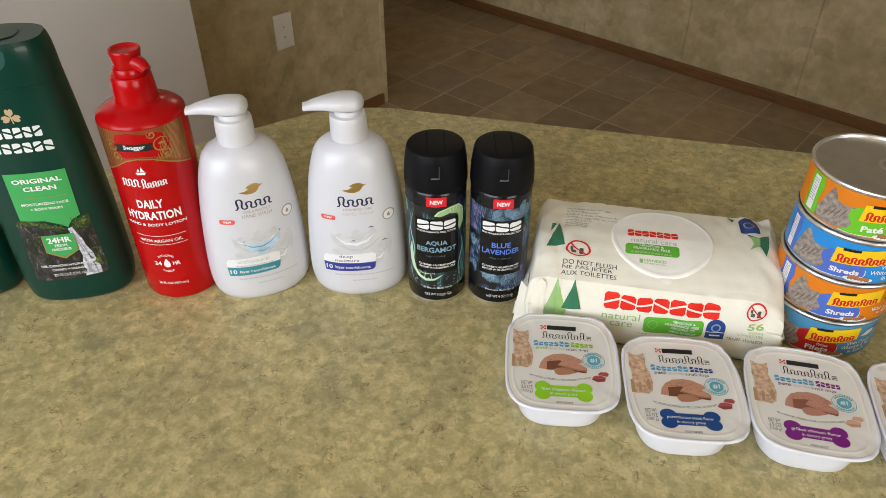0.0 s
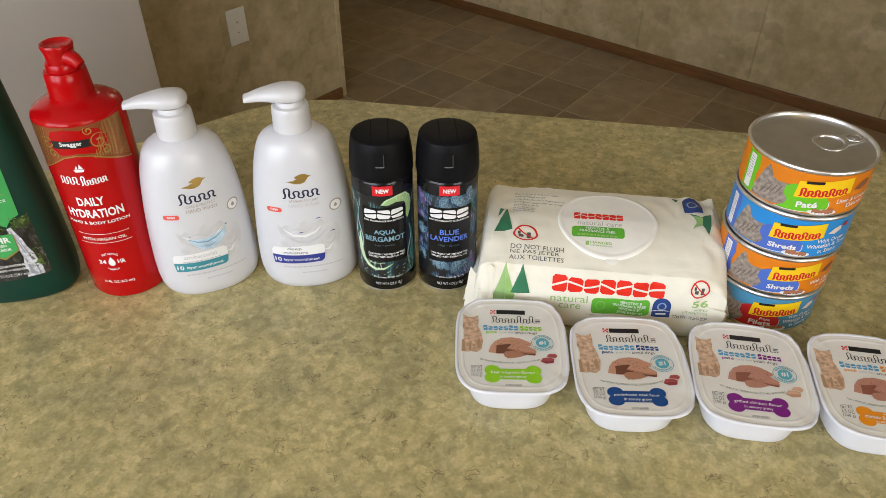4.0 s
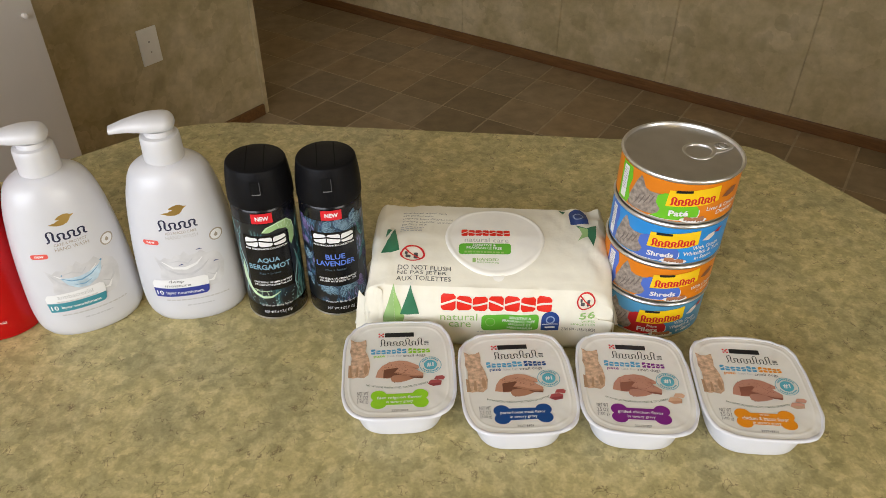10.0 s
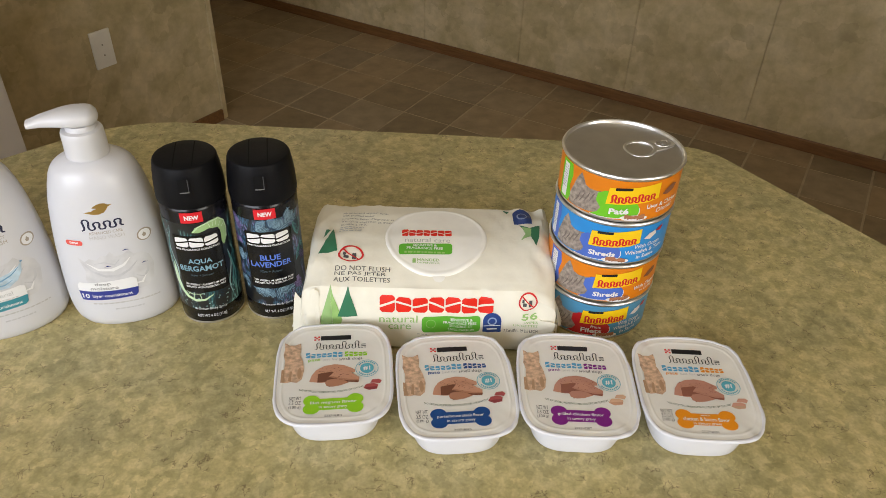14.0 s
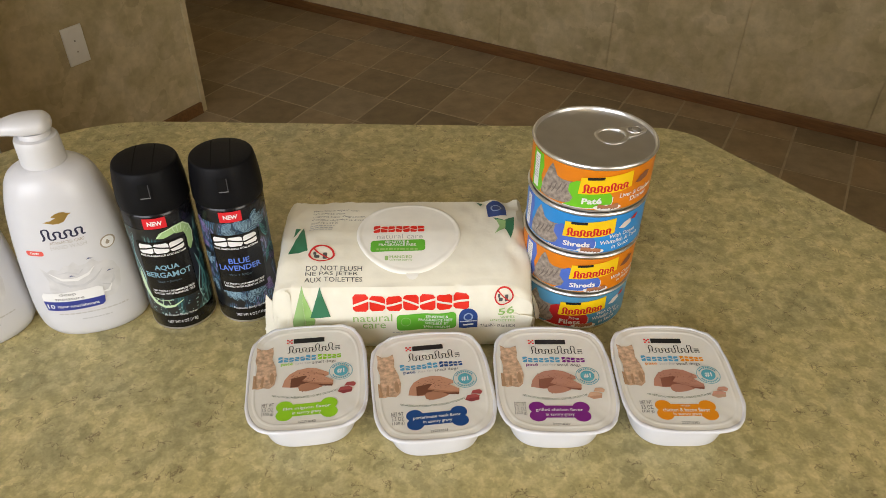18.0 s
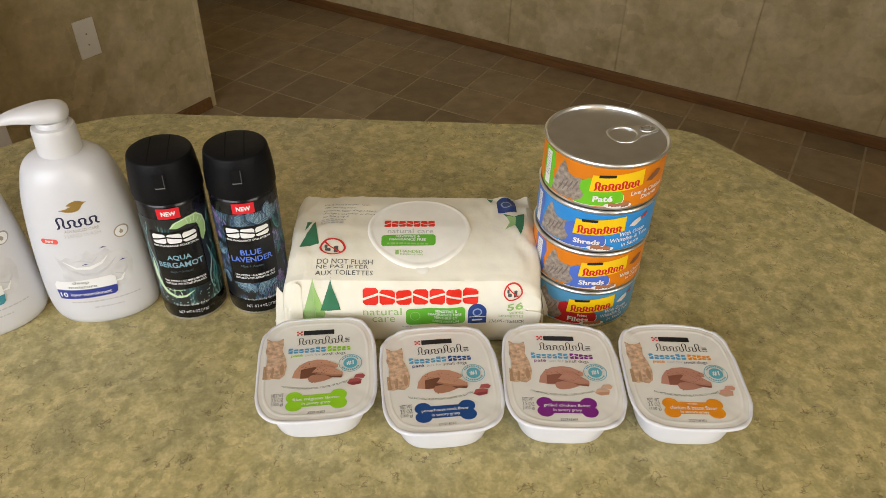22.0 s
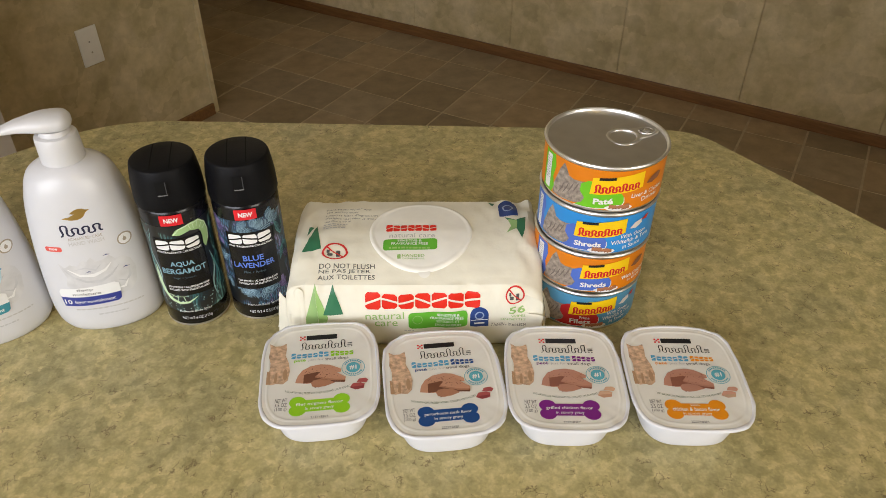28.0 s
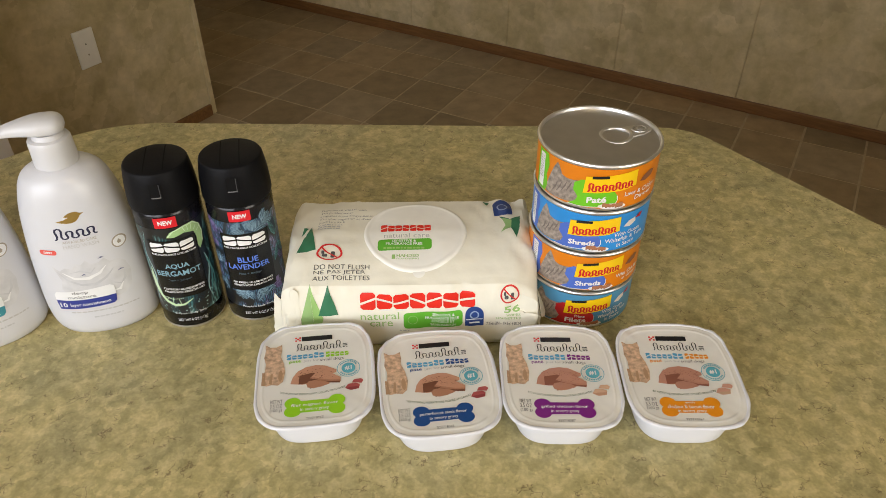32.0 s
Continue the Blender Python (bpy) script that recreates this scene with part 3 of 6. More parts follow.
def wave(u0, u1, v0, v1, humps, w, rise=0.0, tall=()):
    """A script mark drawn as one plain wavy ribbon; tall: the height of each hump."""
    pts, wide = [], []
    n = humps * 12
    for k in range(n + 1):
        x = k / n
        h = (v1 - v0) * (tall[min(int(x * humps), humps - 1)] if tall else 1)
        a = 2 * math.pi * humps * x
        pts.append((u0 + (u1 - u0) * (x + 0.16 / humps * math.sin(2 * a)), v0 + h * 0.5 * (1 - math.cos(a)) + rise * (x - 0.5)))
        wide.append(w * (0.75 + 0.45 * abs(math.sin(a))))
    return stroke(pts, wide)


def bars(u0, u1, v0, v1, lines, seed=1, fill=0.5):
    """Writing too small to read: bars of word length."""
    rng = random.Random(seed)
    out = []
    step = (v1 - v0) / lines
    for i in range(lines):
        v = v1 - step * (i + 1)
        u = u0
        while u < u1 - 0.6:
            w = min(rng.uniform(1.2, 3.6), u1 - u)
            out.append(rrect(u, u + w, v, v + step * fill, min(step * fill, w) * 0.2))
            u += w + 0.7
    return poly(*out)


def press(bm, to, layer=1, du=2.0, dv=4.0):
    """Cuts a flat drawing (in millimetres) into small pieces and lays it on a surface with to(u, v, off)."""
    us, vs = [v.co.x for v in bm.verts], [v.co.y for v in bm.verts]
    if du:
        k = math.floor(min(us) / du) + 1
        while k * du < max(us):
            bmesh.ops.bisect_plane(bm, geom=bm.verts[:] + bm.edges[:] + bm.faces[:], plane_co=(k * du, 0, 0), plane_no=(1, 0, 0))
            k += 1
    if dv:
        k = math.floor(min(vs) / dv) + 1
        while k * dv < max(vs):
            bmesh.ops.bisect_plane(bm, geom=bm.verts[:] + bm.edges[:] + bm.faces[:], plane_co=(0, k * dv, 0), plane_no=(0, 1, 0))
            k += 1
    for v in bm.verts:
        v.co = to(v.co.x / 1000, v.co.y / 1000, 0.00012 * layer)
    return bm


JOINED = ("leaf", "petal", "frond", "small_print", "gold_hatching", "scrolls", "swirl", "drops", "leaf_ribs", "petal_ribs", "loaf_specks", "moss", "fur_stripes", "waterfall_streaks")


def printed(name, bm, to, mat, parent, layer=1, du=2.0, dv=4.0, label=""):
    ob = part(name, press(bm, to, layer, du, dv), mat, parent, label, smooth=True)
    return tagged(ob, kind="stuff") if name in JOINED else ob


def on_oval(rows, n):
    """Print straight onto the front of an oval body."""
    def to(u, v, off):
        a, b = glide(rows, v)[:2]
        s = min(abs(u) / a, 0.985)
        y = -b * (1 - s ** n) ** (1 / n)
        nx, ny = (math.copysign(s ** (n - 1), u) / a), -((-y / b) ** (n - 1)) / b
        d = math.hypot(nx, ny)
        return (u + nx / d * off, y + ny / d * off, v)
    return to


def on_round(radius, turn=0.0):
    """Print round a cylinder, u along its girth."""
    def to(u, v, off):
        r = radius(v) if callable(radius) else radius
        a = u / r + turn
        return ((r + off) * math.sin(a), -(r + off) * math.cos(a), v)
    return to


# ---------------------------------------------------------------- body wash bottles
ROCK = bpy.data.materials.new("printed_rock")
ROCK.use_nodes = True
_nt = ROCK.node_tree
_co = _nt.nodes.new("ShaderNodeTexCoord").outputs["Object"]
_mp = _nt.nodes.new("ShaderNodeMapping")
_mp.inputs["Scale"].default_value = (1.0, 1.0, 0.45)
_nt.links.new(_co, _mp.inputs["Vector"])
_n1 = node(_nt, "ShaderNodeTexNoise", Scale=260.0, Detail=6.0, Roughness=0.7, Distortion=1.0)
_n2 = node(_nt, "ShaderNodeTexNoise", Scale=75.0, Detail=4.0)
_nt.links.new(_mp.outputs[0], _n1.inputs["Vector"])
_nt.links.new(_co, _n2.inputs["Vector"])
_c = blend(_nt, ramp(_nt, _n1.outputs[0], [(0.42, (0.006, 0.007, 0.006)), (0.58, (0.045, 0.042, 0.040)), (0.72, (0.22, 0.21, 0.22))]),
           ramp(_nt, _n2.outputs[0], [(0.40, (0.5, 0.55, 0.4)), (0.62, (1.3, 1.2, 1.3))]), 1.0, "MULTIPLY")
_nt.links.new(_c, _nt.nodes["Principled BSDF"].inputs["Base Color"])
_nt.nodes["Principled BSDF"].inputs["Roughness"].default_value = 0.35
MOSS = material("moss", (0.032, 0.055, 0.012), 0.4, vary=0.7, vary_scale=380)
MOSS_LIGHT = material("moss_light", (0.10, 0.16, 0.03), 0.4, vary=0.6, vary_scale=380)
LEAF_GREEN = ink("label_green", (0.055, 0.36, 0.095))
FALL = material("waterfall_white", (0.52, 0.54, 0.59), 0.4, vary=0.45, vary_scale=420)
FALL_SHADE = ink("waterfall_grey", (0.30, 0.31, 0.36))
TAN = ink("tan", (0.50, 0.37, 0.20))

WASH = [(0.0, 0.035, 0.0215), (0.0015, 0.0378, 0.0232), (0.005, 0.0400, 0.0245), (0.03, 0.0418, 0.0252), (0.06, 0.0415, 0.0252), (0.10, 0.0402, 0.0250), (0.15, 0.0376, 0.0238), (0.1835, 0.0353, 0.0226),
        (0.2090, 0.0333, 0.0213), (0.2125, 0.0318, 0.0200)]


def body_wash(m, label):
    t = thing("body_wash_bottle", m, label, "bottle", "body wash bottles")
    sect = lambda z: (*glide(WASH, z), 2.6)
    part("body", loft(steps(0, 0.006, 5) + steps(0.010, 0.1835, 30), sect), GREEN_PLASTIC, t, "deep green plastic bottle body")
    cap = part("cap", loft([0.1836, 0.1839, 0.1843] + steps(0.186, 0.209, 10) + [0.2105, 0.2118, 0.2125], lambda z: (*[x - (0.00012 if z < 0.1838 else 0) for x in glide(WASH, z)], 2.6)), GREEN_PLASTIC, t, "green flip-top cap")
    # flip lid: a shallow disc on the cap's top, its groove's shade painted as a dark ring, with a thumb notch in front
    # drawn flat in paler green
    lid = [(u * 0.93, v * 0.86) for u, v in ell(0, 0.5, 17.2, 15.5, 40)]
    printed("flip_lid", poly(lid), lambda u, v, off: (u, v, 0.2126 + off + 0.0004 * (1 - (u / 0.016) ** 2)), GREEN_PLASTIC, cap, 2)
    printed("lid_groove_shade", ring(0, 0.5, 16.6, 13.9, 0.6), lambda u, v, off: (u, v, 0.21255 + off), ink("groove_shade_green", (0.001, 0.012, 0.009)), cap, 3)
    base_to = on_oval(WASH, 2.6)
    to = lambda u, v, off: base_to(u + 0.0015, v + max(0.0014, 0.0031 - 0.0155 * v), off)
    printed("thumb_notch", poly(ell(0, 203.5, 9.5, 9.5, 24, 180, 360) + [(9.5, 207.0), (-9.5, 207.0)]), to, ink("notch_green", (0.022, 0.080, 0.070), 0.35), cap, 1)
    lab = part("label", press(poly([(-24.5, 79.2), (-17, 79.5), (-8, 77), (0, 73), (10, 69), (17, 75), (26, 78), (26.5, 55), (27, 24), (22, 22), (-20, 21), (-27, 23), (-26, 50)]), to, 1), ROCK, t, "printed waterfall picture")
    printed("moss", poly([(-24.5, 78.4), (-17, 79.6), (-8, 77.2), (0, 73.2), (10, 69.2), (4, 66), (-3, 70), (-8, 71.5), (-12, 75), (-18, 74.5)]), to, MOSS, lab, 2)
    printed("moss", poly([(12, 70.5), (17, 75.2), (26, 79.2), (25.5, 71), (22, 66), (18, 70), (14, 66)]), to, MOSS, lab, 2)
    printed("moss", poly([(18, 73.5), (22, 76), (24, 74), (21, 71.5)], [(-15, 77.8), (-9, 76.2), (-10, 74.5), (-14, 75.3)], [(19, 34), (23.5, 41), (24.2, 30)]), to, MOSS_LIGHT, lab, 3)
    rng = random.Random(11)
    tufts = [(rng.uniform(-25, 7), rng.uniform(-3.2, 2.0), 0) for _ in range(46)] + [(rng.uniform(13.5, 25.5), rng.uniform(-9.0, 1.0), 1) for _ in range(44)] + [(rng.uniform(17, 25), rng.uniform(-46, -28), 2) for _ in range(34)] + [(rng.uniform(-25, -12), rng.uniform(-40, -12), 2) for _ in range(30)]
    for nm, mat, k in (("moss", MOSS, 0), ("moss", MOSS_LIGHT, 1)):
        printed(nm, poly(*[[(u + r * math.cos(q), 77 - (0.75 * max(0, u + 8) if side == 0 and u > -8 else 0) * 0.55 + v + 0.8 * r * math.sin(q)) for q, r in [(2 * math.pi * i / 7, rng.uniform(0.3, 1.25 - 0.4 * k)) for i in range(7)]] for u, v, side in tufts[k::2]]), to, mat, lab, 3.4 + 0.3 * k)
    printed("waterfall", poly([(9.5, 69), (12.6, 70), (14.2, 64), (16.5, 58), (17.5, 51), (20.2, 44), (21.0, 36), (22.2, 29), (22.0, 23), (9.6, 22.6), (12.0, 28), (10.8, 34), (12.6, 42), (11.6, 50), (11.6, 58), (10.0, 64)]), to, FALL, lab, 2)
    printed("waterfall_streaks", poly([(11, 66), (12, 66), (15.5, 45), (14.5, 45)], [(13.5, 60), (14, 60), (18.5, 38), (17.5, 37)], [(13, 40), (14, 41), (16, 25), (13.5, 25)], [(18, 34), (18.8, 36), (20, 24), (18.8, 24)]), to, FALL_SHADE, lab, 3)
    panel = printed("green_panel", poly([(-20.2, 119.5), (21.5, 119.5), (20.8, 79.5), (14, 76), (10.2, 70.5), (5, 74), (-4, 78), (-20.8, 79.5)]), to, LEAF_GREEN, lab, 3, label="bright green printed panel")
    printed("lettering", words_in("ORIGINAL", -16.0, 17.4, 111.0, 114.8, 0.03), to, WHITE_INK, panel, 4)
    printed("lettering", words_in("CLEAN", -10.2, 12.2, 104.6, 108.4, 0.03), to, WHITE_INK, panel, 4)
    printed("rule", poly(rrect(-10.4, 17.4, 98.6, 98.9, 0.1)), to, GOLD, panel, 4)
    printed("lettering", words_in("MOISTURIZING FACE", -15.2, 16.6, 92.2, 94.4, 0.02), to, WHITE_INK, panel, 4)
    printed("lettering", words_in("+ BODY WASH", -10.3, 11.4, 87.8, 90.0, 0.02), to, WHITE_INK, panel, 4)
    printed("badge_edge", poly([(-11.2, 64.6), (12.2, 64.6), (12.2, 48.6), (0.4, 41.6), (-11.8, 48.6)]), to, GOLD, lab, 3)
    badge = printed("badge", poly([(-10.5, 64.6), (11.5, 64.6), (11.5, 49.4), (0.4, 43.2), (-11, 49.4)]), to, LEAF_GREEN, lab, 4)
    printed("lettering", words_in("24HR", -8.0, 9.0, 57.2, 62.4, 0.03), to, WHITE_INK, badge, 5)
    printed("lettering", words_in("FRESH", -3.8, 5.0, 53.6, 56.0, 0.02), to, WHITE_INK, badge, 5)
    printed("lettering", words_in("FRAÎCHEUR", -6.8, 7.2, 49.8, 53.0, 0.02), to, WHITE_INK, badge, 5)
    printed("lettering", words_in("GEL DOUCHE HYDRATANT", -19.8, 19.6, 34.4, 36.6, 0.02), to, WHITE_INK, lab, 4)
    printed("lettering", words_in("CORPS + VISAGE", -12.6, 12.4, 30.4, 32.6, 0.02), to, WHITE_INK, lab, 4)
    printed("lettering", words_in("20 FL OZ (591 mL)", -12.7, 12.8, 24.2, 27.8), to, WHITE_INK, lab, 4)
    printed("brand_mark", notched(-15.5, 16.4, 146.8, 154.6, 5, 0.78), to, WHITE_INK, t, 1, label="white brand mark drawn as plain blocks")
    printed("brand_mark", notched(-20.5, 20.5, 135.4, 143.0, 6, 0.78), to, WHITE_INK, t, 1, label="white brand mark drawn as plain blocks")
    printed("clover", poly(*[[(cu + math.cos(radians(d + q)) * r, cv + math.sin(radians(d + q)) * r) for q, r in ((180, 3.2), (110, 2.6), (60, 2.9), (25, 3.1), (0, 1.7), (-25, 3.1), (-60, 2.9), (-110, 2.6))] for cu, cv, d in ((-3.4, 161.2, 195), (3.2, 161.4, -15), (-0.2, 165.8, 90))], [(-0.5, 163), (0.5, 163), (0.9, 157.4), (0.1, 157.4)]), to, TAN, t, 1, label="tan clover leaf mark")
    return t


body_wash(pose(-0.2605, 0.4785, COUNTER, 0, 0, 12), "deep green body wash bottle with a waterfall label on the counter")
body_wash(pose(-0.3525, 0.4755, COUNTER, 0, 0, 12), "second deep green body wash bottle at the row's end")

# ---------------------------------------------------------------- red lotion bottle
LR = 0.0308
COPPER = material("copper_foil", (0.34, 0.095, 0.03), 0.36, metal=0.5, vary=0.12, vary_scale=70)


def lotion(m):
    t = thing("lotion_bottle", m, "glossy red pump bottle of body lotion with a copper band", "bottle")
    part("body", lathe([(0.020, 0.001), (0.026, 0), (0.0298, 0.0010), (LR, 0.0032), (LR, 0.03), (LR, 0.06), (LR, 0.09), (LR, 0.12), (LR, 0.1530), (0.0304, 0.1544), (0.0294, 0.1556), (0.0272, 0.1573), (0.0235, 0.1593), (0.0190, 0.1612), (0.0158, 0.1624), (0.0143, 0.1640)], 64), RED_PLASTIC, t)
    part("collar", lathe([(0.0138, 0.1630), (0.0149, 0.1635), (0.0150, 0.1652), (0.0143, 0.1745), (0.0138, 0.1805), (0.0130, 0.1817), (0.0112, 0.182)], 48), RED_PLASTIC, t)
    part("stem", lathe([(0.0110, 0.181), (0.0111, 0.1862), (0.0104, 0.1873), (0.0092, 0.1874)], 32), RED_PLASTIC, t)
    head = part("pump_head", lathe([(0.0092, 0.187), (0.0093, 0.190), (0.0098, 0.1935), (0.0103, 0.1962), (0.0107, 0.1976), (0.0107, 0.1988), (0.0102, 0.1997), (0.0093, 0.1997), (0.0080, 0.1986), (0.003, 0.1980)], 40), RED_PLASTIC, t)
    d = Vector((0.88, -0.47))
    pts = [(d.x * s, d.y * s, z) for s, z in ((0.002, 0.1905), (0.008, 0.1910), (0.0125, 0.1893), (0.0160, 0.1862))]
    part("spout", tube(pts, [0.0060, 0.0057, 0.0049, 0.0038], 16), RED_PLASTIC, head)
    to = on_round(LR)
    band = printed("copper_band", poly([(-42, 152.2), (-20, 152.4), (0, 152.4), (25, 152.4), (40, 152.4), (40, 117), (30, 120.5), (20, 125), (10, 129.5), (0, 130.6), (-8, 129), (-20, 122), (-30, 117), (-42, 115)]), to, COPPER, t, 1, label="copper patterned foil band")
    lines = []
    for k in range(26):
        u = 12 + 1.1 * k
        lines.append([(u, 127 - 0.38 * max(0, u - 20)), (u + 0.4, 127 - 0.38 * max(0, u - 20)), (u + 12.4, 152.2), (u + 12.0, 152.2)])
    for k in range(9):
        u = -40 + 2.2 * k
        lines.append([(u, 124), (u + 0.6, 124), (u + 6.2, 152.0), (u + 5.6, 152.0)])
    printed("gold_hatching", poly(*[[(min(x, 39.5), y) for x, y in l] for l in lines]), to, GOLD, band, 2)
    printed("medallion", poly([(-13.5, 133), (-15, 141), (-12, 149), (-2, 151), (8, 149), (13, 150.6), (20, 148), (24.5, 142), (24, 134.5), (19, 129.5), (12, 131), (2, 132.2), (-8, 130.8)]), to, RED_PLASTIC, band, 2)
    scrolls = []
    for cu, cv, r0, a0, turn in ((18, 139, 6.5, 40, 1), (21, 131, 4.5, 200, -1), (13.0, 148.2, 3.4, 120, 1), (-17, 140, 5.5, 160, -1), (-15, 132, 4.0, 300, 1)):
        pts = [(cu + r0 * (1 - k / 26) * math.cos(radians(a0 + turn * 22 * k)), cv + r0 * (1 - k / 26) * math.sin(radians(a0 + turn * 22 * k))) for k in range(22)]
        scrolls.append(stroke(pts, [0.5 + 0.05 * k for k in range(22)]))
    printed("scrolls", join_bm(*scrolls), to, GOLD, band, 3)
    printed("band_edge", stroke([(40, 117), (30, 120.5), (20, 125), (10, 129.5), (0, 130.6), (-8, 129), (-20, 122), (-30, 117), (-42, 115)], 0.9), to, GOLD, band, 4)
    ban = printed("banner", poly([(-14, 142.4), (12.8, 142.4), (11.6, 139.6), (12.8, 136.6), (-13.4, 136.6), (-12.6, 139.6)]), to, BLACK_INK, band, 4)
    printed("lettering", words_in("Swagger", -7.6, 7.2, 137.4, 141.8, 0.025), to, WHITE_INK, ban, 5)
    printed("ship_mark", poly([(-4.5, 119.6), (3, 119.6), (2, 117.6), (-3.4, 117.6)], [(-3.4, 120), (-1.2, 120), (-1.6, 123)], [(-0.8, 120), (2.4, 120), (0.4, 124)]), to, WHITE_INK, t, 1)
    printed("brand_mark", join_bm(wave(-17.6, -3.6, 107.6, 113.6, 3, 1.0), wave(-2.2, 15.6, 107.0, 112.0, 5, 0.9, 1.2, (1.5, 0.8, 0.9, 0.8, 0.8))), to, WHITE_INK, t, 1, label="white script mark drawn as a plain wave")
    printed("lettering", words_in("DAILY", -10.4, 8.8, 88.8, 96.0, 0.03), to, WHITE_INK, t, 1)
    printed("lettering", words_in("HYDRATION", -21.8, 19.8, 78.2, 85.8, 0.03), to, WHITE_INK, t, 1)
    printed("lettering", words_in("HAND & BODY LOTION", -24.4, 22.4, 72.4, 75.0, 0.02), to, WHITE_INK, t, 1)
    printed("rule", stroke([(u, 63.2) for u in steps(-20, 19, 14)], 0.35), to, WHITE_INK, t, 1)
    printed("rule", stroke([(u, 55.0) for u in steps(-20, 19, 14)], 0.35), to, WHITE_INK, t, 1)
    printed("lettering", words_in("WITH ARGAN OIL", -17.5, 15.8, 57.3, 60.0, 0.015), to, WHITE_INK, t, 1)
    printed("lettering", words_in("24", -10.6, -4.8, 35.0, 38.6, 0.02), to, WHITE_INK, t, 1)
    printed("lettering", words_in("HR", 3.8, 9.4, 35.0, 38.6, 0.02), to, WHITE_INK, t, 1)
    printed("drop_mark", poly([(-0.6, 41.5), (1.6, 37.5), (2.0, 35.4), (1.0, 33.4), (-0.6, 32.8), (-2.2, 33.4), (-3.2, 35.4), (-2.8, 37.5)]), to, WHITE_INK, t, 1)
    printed("lettering", words_in("FAST ACTING", -6.5, 5.3, 42.0, 44.0, 0.01, bow=-1.6), to, WHITE_INK, t, 1)
    printed("lettering", words_in("FORMULA", -4.8, 3.6, 29.6, 31.4, 0.01, bow=1.2), to, WHITE_INK, t, 1)
    printed("lettering", words_in("16 FL OZ (473 mL)", -11.4, 11.4, 15.2, 18.2, 0.01), to, WHITE_INK, t, 1)
    return t


lotion(pose(-0.1798, 0.4886, COUNTER, 0, 0, 4.8))

# ---------------------------------------------------------------- white hand wash bottles
SOAP = [(0.0, 0.033, 0.0245), (0.0012, 0.0355, 0.0258), (0.005, 0.0378, 0.0270), (0.010, 0.0391, 0.0278), (0.023, 0.0400, 0.0285), (0.045, 0.0392, 0.0287), (0.07, 0.0374, 0.0280), (0.09, 0.0351, 0.0268),
        (0.104, 0.0329, 0.0255), (0.116, 0.0299, 0.0236), (0.125, 0.0266, 0.0212), (0.1297, 0.0225, 0.0185), (0.132, 0.0180, 0.0160), (0.1335, 0.0140, 0.0138)]
NEW_RED = ink("soft_red", (0.70, 0.10, 0.08))
PANEL_WHITE = ink("panel_white", (0.78, 0.78, 0.78), 0.3)
SPLASH = material("splash_grey", (0.585, 0.585, 0.60), 0.36, spec=0.35, vary=0.10, vary_scale=110)
SPLASH_DARK = material("splash_shade", (0.51, 0.515, 0.535), 0.36, spec=0.35, vary=0.10, vary_scale=140)
WATER = material("water_blue", (0.48, 0.62, 0.72), 0.36, spec=0.35, vary=0.22, vary_scale=150)
WATER_DARK = ink("water_deep", (0.16, 0.33, 0.50), 0.3)


